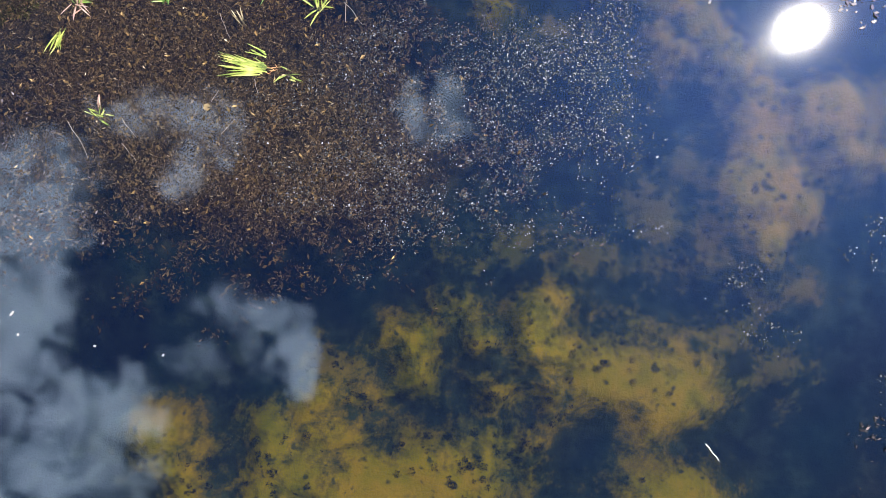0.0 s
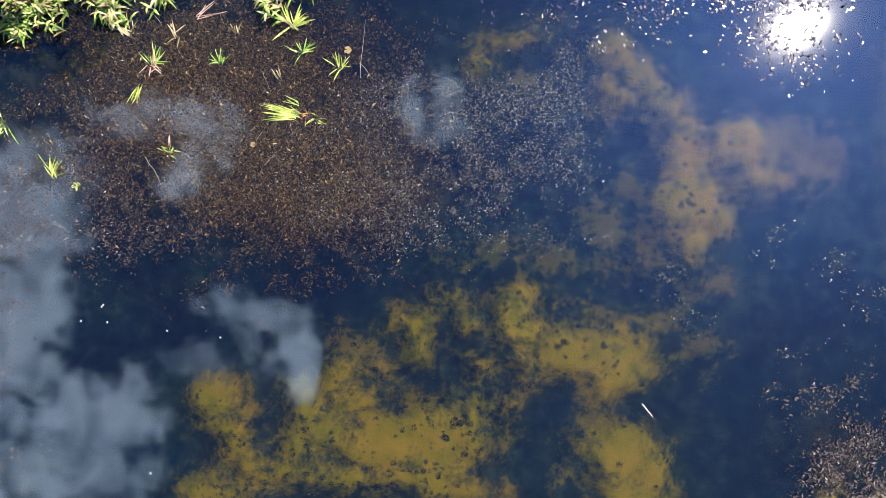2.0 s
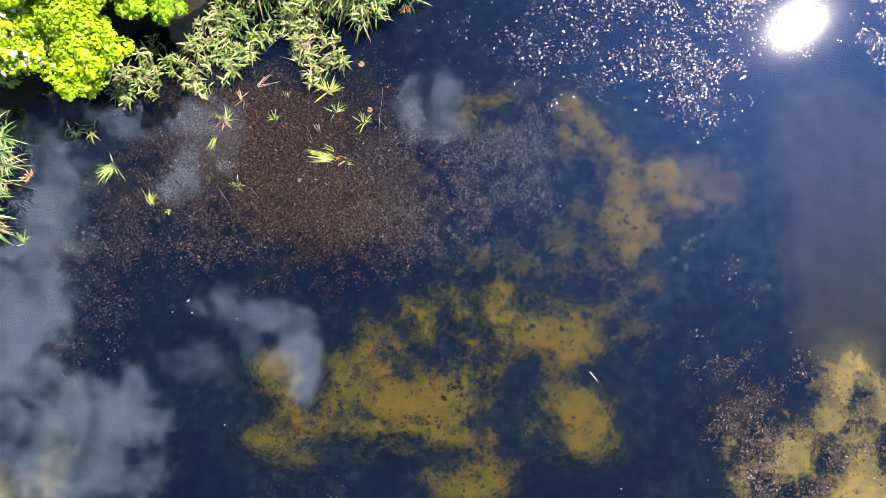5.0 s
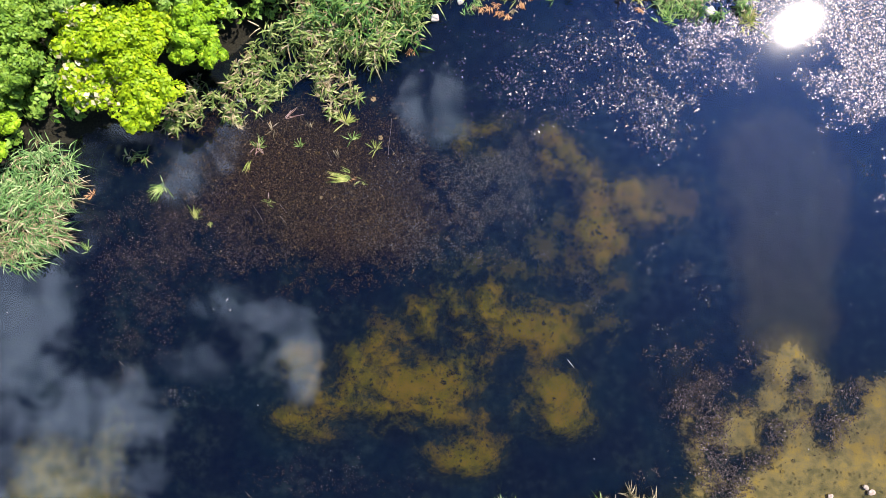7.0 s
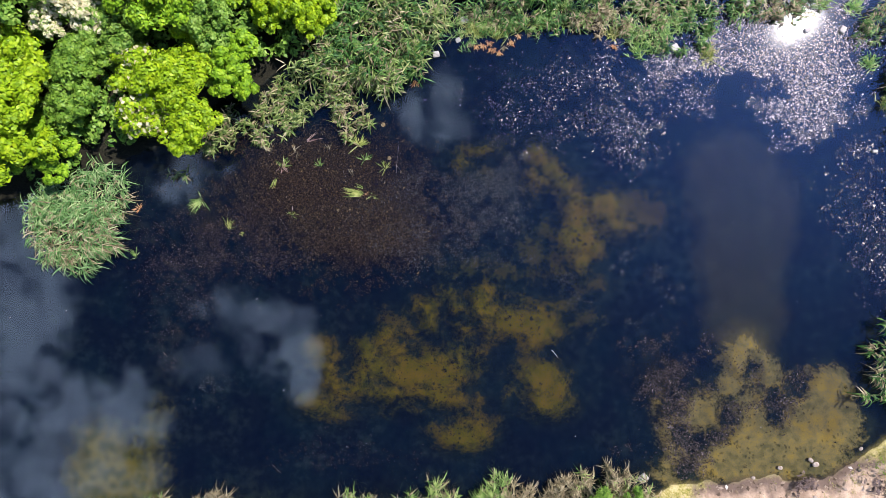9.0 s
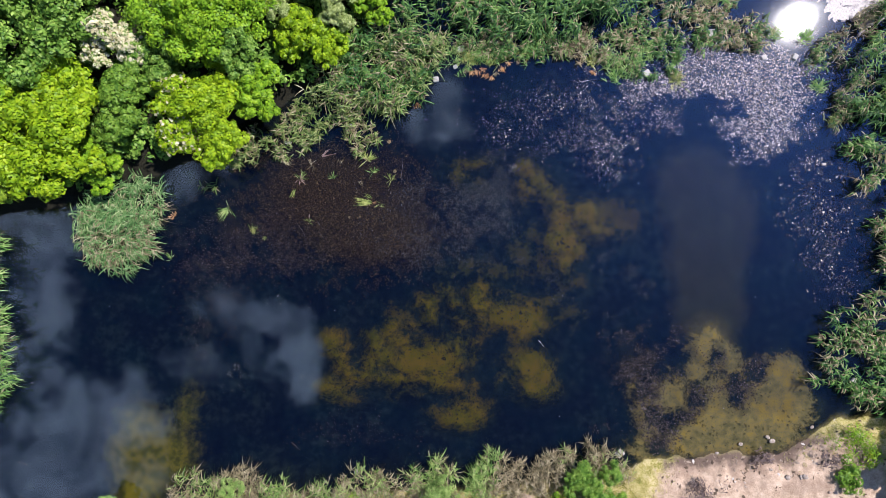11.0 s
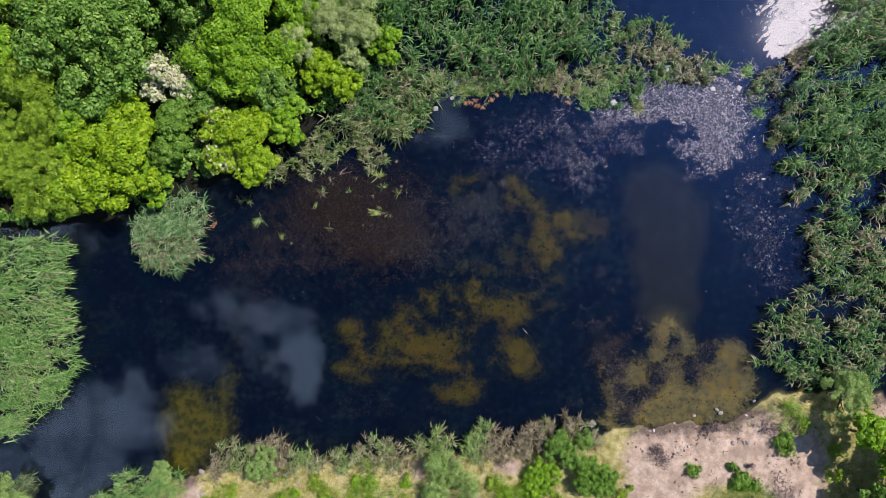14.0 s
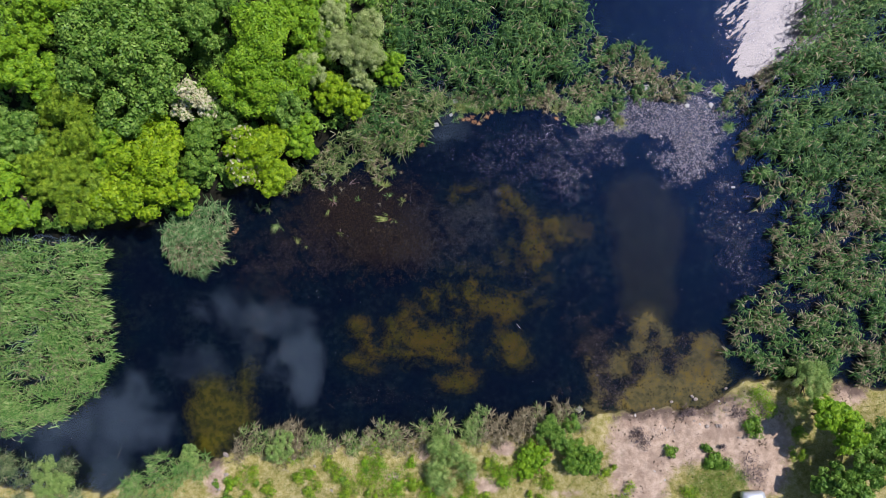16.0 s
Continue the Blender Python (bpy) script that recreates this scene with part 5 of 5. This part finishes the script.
for px, py, w, d, turn in ((0.90, 10.89, 0.45, 0.40, 20), (-0.49, 9.16, 0.38, 0.36, 8), (-8.79, 5.53, 0.42, 0.24, -10), (7.97, 11.10, 0.42, 0.34, 40), (11.37, 9.62, 0.45, 0.4, 30), (10.04, -11.84, 0.5, 0.45, 40), (15.01, 11.89, 0.5, 0.5, 8), (15.68, 12.01, 0.5, 0.45, 25), (17.97, 10.55, 0.35, 0.3, 20), (19.73, 10.59, 0.4, 0.35, 60), (13.47, 11.51, 0.25, 0.25, 15), (0.60, 9.88, 0.28, 0.26, 30), (-5.30, 6.50, 0.3, 0.3, 10), (26.27, -2.04, 0.28, 0.24, 10), (23.19, -7.67, 0.4, 0.35, 40), (21.39, 4.55, 0.3, 0.16, 0), (-4.82, -12.98, 0.26, 0.2, 60)):
    litter(px, py, w * 0.85, d * 0.8, 0.16, turn)
for px, py in ((-9.30, -3.09), (-9.90, -3.54), (-9.18, -3.56), (-7.55, -3.76), (-6.10, -3.92), (-7.93, -7.65), (-9.34, -3.14), (4.25, 0.53), (6.63, -9.79), (-4.75, -10.44), (-21.60, -4.17), (-18.81, -3.79), (-23.14, -8.13), (-27.40, -13.97), (15.89, -9.26)):
    litter(px, py, 0.055, 0.04, 0.018, px * 50)


# ---- stones on the beach ----
def stone(x, y, size, material, label, flat=0.55):
    r = random.Random(int(abs(x * 61 + y * 43) * 100))
    bm = bmesh.new()
    bmesh.ops.create_icosphere(bm, subdivisions=2, radius=size / 2)
    sx, sy = r.uniform(0.8, 1.3), r.uniform(0.7, 1.0)
    for v in bm.verts:
        k = 1 + 0.22 * noise.noise(v.co * (2.2 / size) + Vector((x, y, 0)))
        v.co = Vector((v.co.x * sx * k, v.co.y * sy * k, v.co.z * flat * k))
    ob = part("stone", bm, material)
    z = float(bank_height(np.array([x]), np.array([y]))[0])
    ob.matrix_world = pose(x, y, z + size * flat * 0.22, 0, 0, r.uniform(0, 360))
    tagged(ob, label, "stone", "stones on the beach")


for px, py, sz in ((18.37, -10.86, 0.4), (18.62, -11.08, 0.4), (16.85, -11.27, 0.35), (20.16, -12.86, 0.5), (19.24, -12.94, 0.4), (18.31, -12.54, 0.2), (20.88, -10.28, 0.25), (19.93, -12.89, 0.3), (21.52, -13.72, 0.25), (18.39, -12.55, 0.2), (15.52, -11.78, 0.25), (-16.01, -15.18, 0.5), (-15.81, -16.43, 0.4), (-16.31, -17.47, 0.4), (-9.34, -15.81, 0.3), (-7.67, -16.64, 0.45), (-8.09, -17.56, 0.35)):
    stone(px, py, sz * 0.75, STONE, "pale weathered stone on the sandy bank")
for px, py, sz in ((20.74, -11.31, 0.3), (21.29, -11.49, 0.25), (17.99, -12.05, 0.35)):
    stone(px, py, sz * 0.8, DARK_STONE, "dark wet lump of debris at the water's edge", 0.16)


def beach_crumbs():
    """Twigs, clods and dead bits lying on the sand."""
    q = rng.uniform((10, -19), (30, -9), (26000, 2))
    d = land_depth(q[:, 0], q[:, 1])
    f = (d > 0.05) * field(q[:, 0], q[:, 1], BEACH) * (0.03 + 0.55 * np.clip(1 - d / 1.6, 0, 1) + 0.2 * waves(q[:, 0], q[:, 1], 2.0, 81))
    q = q[f * 0.45 > rng.random(len(q))]
    k = len(q)
    c = np.c_[q, bank_height(q[:, 0], q[:, 1]) + 0.012]
    a, ln = rng.uniform(0, math.tau, k), rng.uniform(0.012, 0.28, k) ** 1.5 + 0.01
    t = np.stack([np.cos(a), np.sin(a), rng.normal(0, 0.15, k)], -1) * ln[:, None]
    b = np.stack([-np.sin(a), np.cos(a), rng.normal(0, 0.15, k)], -1) * (ln * rng.uniform(0.15, 0.7, k))[:, None]
    up = np.array([0, 0, 1.0]) * (ln * 0.4)[:, None]
    v = np.stack([c - t, c - b, c + t, c + b, c + up], 1).reshape(-1, 3)
    ob = part("beach_debris", quads_mesh("beach_debris", v, 5, [(0, 1, 4), (1, 2, 4), (2, 3, 4), (3, 0, 4)]), FLAKE_CRUMB)
    tagged(ob, "twigs, clods and dead bits on the sand", "debris", kind="stuff")


beach_crumbs()


# ---- leafy weeds on the bank ----
def weed_plant(x, y, radius, count, material, label, name="weed_plant", slim=0.4, size=0.16):
    z = float(bank_height(np.array([x]), np.array([y]))[0])
    root = empty(name, pose(x, y, z), label, "plant", "weeds on the bank")
    r = np.random.default_rng(int(abs(x * 19 + y * 83) * 100))
    bm = bmesh.new()
    tube(bm, (0, 0, -0.05), (0, 0, 0.3), 0.015, 0.008)
    part("stalk", bm, BARK, root)
    n = 9
    c = np.c_[r.normal(0, radius * 0.45, (n, 2)), r.uniform(0.15, 0.4, n)]
    part("foliage", quads_mesh("foliage", leaf_cloud(c, np.full(n, radius * 0.5), count, size, slim, 0.5), 4, LEAF_FACES), material, root)


for px, py, rad in ((19.62, -15.36, 0.8), (19.10, -14.45, 0.4), (16.35, -14.7, 0.45), (22.47, -12.77, 0.7), (19.64, -15.39, 0.6), (22.56, -12.97, 0.5)):
    weed_plant(px, py, rad, int(900 * rad), LEAF_WEED, "broad-leaved bright green weed on the sand", "weed_plant", 0.3, 0.13)
# withered weeds; the clump at (22.6, -16.1) is added in place of a shadow
for px, py, rad in ((14.64, -13.80, 0.8), (21.48, -11.97, 0.5), (23.20, -11.78, 0.6), (20.20, -14.37, 0.3), (18.10, -11.93, 0.5), (17.65, -12.11, 0.35), (22.6, -16.1, 1.1), (14.1, -13.3, 0.6)):
    weed_plant(px, py, rad, int(280 * rad), DEAD_WEED, "brown withered weed on the sand, one put in for a shadow", "weed_and_shadow", 0.2, 0.12)
for px, py, rad in ((-5.17, -15.60, 1.0), (-3.92, -16.22, 0.9), (-6.01, -17.06, 0.8), (-11.01, -14.97, 0.7), (4.84, -16.22, 1.0), (6.09, -14.97, 0.9), (-3.50, -17.47, 0.9), (-13.93, -16.22, 0.7), (-9.34, -17.47, 0.7), (7.34, -16.64, 0.8), (22.77, -10.59, 1.0), (23.60, -11.63, 0.7), (-12.68, -17.47, 0.6), (-15.18, -16.85, 0.5), (-10.38, -16.43, 0.6), (-7.67, -16.43, 0.7), (-2.25, -17.06, 0.6), (1.92, -17.26, 0.7), (3.59, -15.60, 0.6), (-8.30, -15.60, 0.5), (-7.05, -17.89, 0.6), (-1.00, -18.10, 0.6), (13.39, -17.81, 0.7), (17.77, -17.56, 0.7), (25.48, -13.30, 0.6), (25.69, -14.97, 0.5)):
    weed_plant(px, py, rad * 1.1, int(900 * rad), LEAF_OLIVE if rad < 0.85 else LEAF_SPRING, "low yellow-green leafy clump on the bank", "leafy_clump", 0.35, 0.075)


clumps = random.Random(23)
for i in range(90):
    px, py = clumps.uniform(-16.5, 13.0), clumps.uniform(-18.6, -14.4)
    if float(land_depth(np.array([px]), np.array([py]))[0]) > 0.9 and math.sin(px * 0.9 + py * 1.7) + clumps.uniform(-0.6, 0.6) > -0.2:
        rad = clumps.uniform(0.22, 0.5)
        weed_plant(px, py, rad, int(800 * rad), clumps.choice((LEAF_OLIVE, LEAF_OLIVE, LEAF_SPRING, LEAF_WEED)), "low yellow-green leafy clump on the bank", "leafy_clump", 0.35, 0.075)


# ---- weed tufts on the pond bed ----
def bed_weed():
    q = rng.uniform((-9, -12), (22, 5), (16000, 2))
    x, y = q[:, 0], q[:, 1]
    f = bed_fields(x, y)
    gold, thick = f["algae"] > 0.0, np.clip(0.35 + 0.8 * waves(x, y, 1.1, 61) + 0.4 * waves(x, y, 3.0, 62), 0, 1)
    keep = np.where(gold, 0.55 * thick * np.clip((4.8 - x) / 3.5, 0.10, 1), 0.0) + 0.10 * thick * (f["shallow"] > 0.1) + 0.4 * thick * (f["thin"] > -0.1) * (x < 8)
    q = q[keep * 1.3 > rng.random(len(q))]
    k = len(q)
    c = np.c_[q, bed_height(q[:, 0], q[:, 1], land_depth(q[:, 0], q[:, 1]), bed_fields(q[:, 0], q[:, 1])) + 0.03]
    v = leaf_cloud(c, rng.uniform(0.02, 0.10, k), k * 26, 0.024, 0.3)
    tagged(part("bed_weed", quads_mesh("bed_weed", v, 4, LEAF_FACES), BED_WEED), "dark tufts of weed on the golden pond bed", "water weed", kind="stuff")


bed_weed()


# ---- parked car ----
def paint():
    m = Mat("silver_paint")
    p = m.n("BsdfPrincipled", Roughness=0.3, Metallic=0.35)
    m.put(m.mix(m.noise(40.0, 2.0), (0.62, 0.63, 0.64), (0.74, 0.74, 0.74)), p.inputs["Base Color"])
    p.inputs["Coat Weight"].default_value = 0.6
    return m.done(p.outputs[0])


def parked_car(m):
    root = empty("car", m, "silver-white parked car on the sandy bank", "car")
    coat = paint()
    glass = plain("tinted_glass", (0.01, 0.012, 0.014), (0.02, 0.022, 0.025), 3.0, 0.08, spec=0.6, bump=0.0)
    tyre_m = plain("tyre_rubber", (0.012, 0.012, 0.012), (0.03, 0.03, 0.03), 20.0, 0.85)
    rim_m = plain("alloy", (0.4, 0.4, 0.42), (0.55, 0.55, 0.57), 8.0, 0.35, 0.9)
    lamp_m = plain("lamp_glass", (0.6, 0.62, 0.65), (0.75, 0.76, 0.78), 10.0, 0.15)
    bm = bmesh.new()
    rows = [(2.10, 0.66, 0.32, 0.60), (2.0, 0.80, 0.22, 0.74), (1.4, 0.88, 0.20, 0.90), (0.75, 0.90, 0.2, 0.98), (-0.8, 0.90, 0.2, 1.0), (-1.7, 0.88, 0.22, 0.98), (-2.05, 0.78, 0.3, 0.85)]
    rings = []
    for y, w, z0, z1 in rows:
        pr = [(-w, z0), (-w * 1.0, z0 + (z1 - z0) * 0.6), (-w * 0.93, z0 + (z1 - z0) * 0.9), (-w * 0.6, z1), (0, z1 + 0.03), (w * 0.6, z1), (w * 0.93, z0 + (z1 - z0) * 0.9), (w, z0 + (z1 - z0) * 0.6), (w, z0)]
        rings.append([bm.verts.new((x, y, z)) for x, z in pr])
    for a, b in zip(rings, rings[1:]):
        for i in range(8):
            bm.faces.new((a[i], b[i], b[i + 1], a[i + 1]))
        bm.faces.new((a[8], b[8], b[0], a[0]))
    bm.faces.new(rings[0]), bm.faces.new(rings[-1][::-1])
    bmesh.ops.recalc_face_normals(bm, faces=bm.faces[:])
    body = part("body", bm, coat, root)
    body.data.shade_smooth()
    bm = bmesh.new()
    low, top = [(0.75, 0.78), (-1.75, 0.74)], [(0.05, 0.60), (-1.25, 0.58)]
    lv = [bm.verts.new((s * w, y, 0.95)) for y, w in low for s in (-1, 1)]
    tv = [bm.verts.new((s * w, y, 1.46)) for y, w in top for s in (-1, 1)]
    bm.faces.new((tv[0], tv[1], tv[3], tv[2]))
    for a, b in ((0, 1), (1, 3), (3, 2), (2, 0)):
        bm.faces.new((lv[a], lv[b], tv[b], tv[a]))
    bmesh.ops.bevel(bm, geom=bm.edges[:], offset=0.06, segments=2, affect="EDGES")
    bmesh.ops.recalc_face_normals(bm, faces=bm.faces[:])
    part("cabin", bm, coat, root)

    def pane(name, pts):
        b = bmesh.new()
        f = b.faces.new([b.verts.new(p) for p in pts])
        b.normal_update()
        ext = bmesh.ops.extrude_face_region(b, geom=[f])
        for v in ext["geom"]:
            if isinstance(v, bmesh.types.BMVert):
                v.co += f.normal * 0.012
        part(name, b, glass, root, "dark tinted glass")

    pane("windscreen", [(-0.66, 0.71, 1.0), (0.66, 0.71, 1.0), (0.52, 0.15, 1.43), (-0.52, 0.15, 1.43)])
    pane("rear_window", [(0.6, -1.70, 1.02), (-0.6, -1.70, 1.02), (-0.5, -1.34, 1.42), (0.5, -1.34, 1.42)])
    for s in (-1, 1):
        pts = [(s * 0.765, 0.4, 1.02), (s * 0.63, 0.0, 1.40), (s * 0.61, -1.15, 1.40), (s * 0.745, -1.45, 1.02)]
        pane("side_window", pts if s > 0 else pts[::-1])
        b = bmesh.new()
        bmesh.ops.create_uvsphere(b, u_segments=12, v_segments=8, radius=0.16)
        for v in b.verts:
            v.co = Vector((s * 0.6 + v.co.x, 1.97 + v.co.y * 0.55, 0.63 + v.co.z * 0.5))
        part("headlight", b, lamp_m, root, "clear headlight")
        for y in (1.35, -1.3):
            b = bmesh.new()
            bmesh.ops.create_cone(b, cap_ends=True, segments=24, radius1=0.31, radius2=0.31, depth=0.2, matrix=pose(s * 0.82, y, 0.31, 0, 90, 0))
            bmesh.ops.bevel(b, geom=[e for e in b.edges if len(e.link_faces) == 2 and e.calc_face_angle(0) > 1], offset=0.04, segments=2, affect="EDGES")
            wheel = part("wheel", b, tyre_m, root)
            b = bmesh.new()
            bmesh.ops.create_cone(b, cap_ends=True, segments=20, radius1=0.2, radius2=0.17, depth=0.05, matrix=pose(s * 0.92, y, 0.31, 0, 90 * s, 0))
            part("rim", b, rim_m, wheel, "grey alloy rim")


parked_car(pose(22.18, -17.36, 0.85, 0, 0, 4) @ pose(0, -2.1, 0))


# ---- scum film on the backwater ----
def scum_film():
    blobs = [(25.06, 16.51, 3.6, 3.2, 1.1), (23.19, 13.80, 1.6, 1.2, 0.7), (26.94, 18.39, 2.5, 2.5, 0.8)]
    xs, ys = np.arange(8, 34, 0.06), np.arange(5, 24, 0.06)
    x, y = np.meshgrid(xs, ys)
    f = field(x, y, blobs) + 0.16 * waves(x, y, 1.5, 71) + 0.16 * waves((x + y) * 0.35, (x - y) * 1.2, 3.0, 72) + 0.16 * waves((x + y) * 0.4, (x - y) * 1.5, 7.0, 73)
    keep = (f[:-1, :-1] > 0.5).ravel()
    nx = len(xs)
    i = (np.arange(len(ys) - 1)[:, None] * nx + np.arange(nx - 1)[None, :]).ravel()[keep]
    quad = np.stack([i, i + 1, i + nx + 1, i + nx], -1)
    used, flat = np.unique(quad, return_inverse=True)
    p = np.stack([x, y, 0 * x + 0.004], -1).reshape(-1, 3)[used]
    p[:, :2] += rng.normal(0, 0.02, (len(p), 2))
    m = Mat("scum_film")
    g = m.noise(9.0, 5.0, 0.65)
    mat = m.done(m.principled(m.ramp(g, (0.35, (0.09, 0.07, 0.075)), (0.65, (0.26, 0.19, 0.195))), 0.42, m.bump(g, 0.3, 0.01), spec=0.5))
    tagged(part("scum_film", mesh_of("scum_film", p, flat.reshape(-1, 4)), mat), "thin pinkish scum film on still backwater", "scum", kind="stuff")


scum_film()
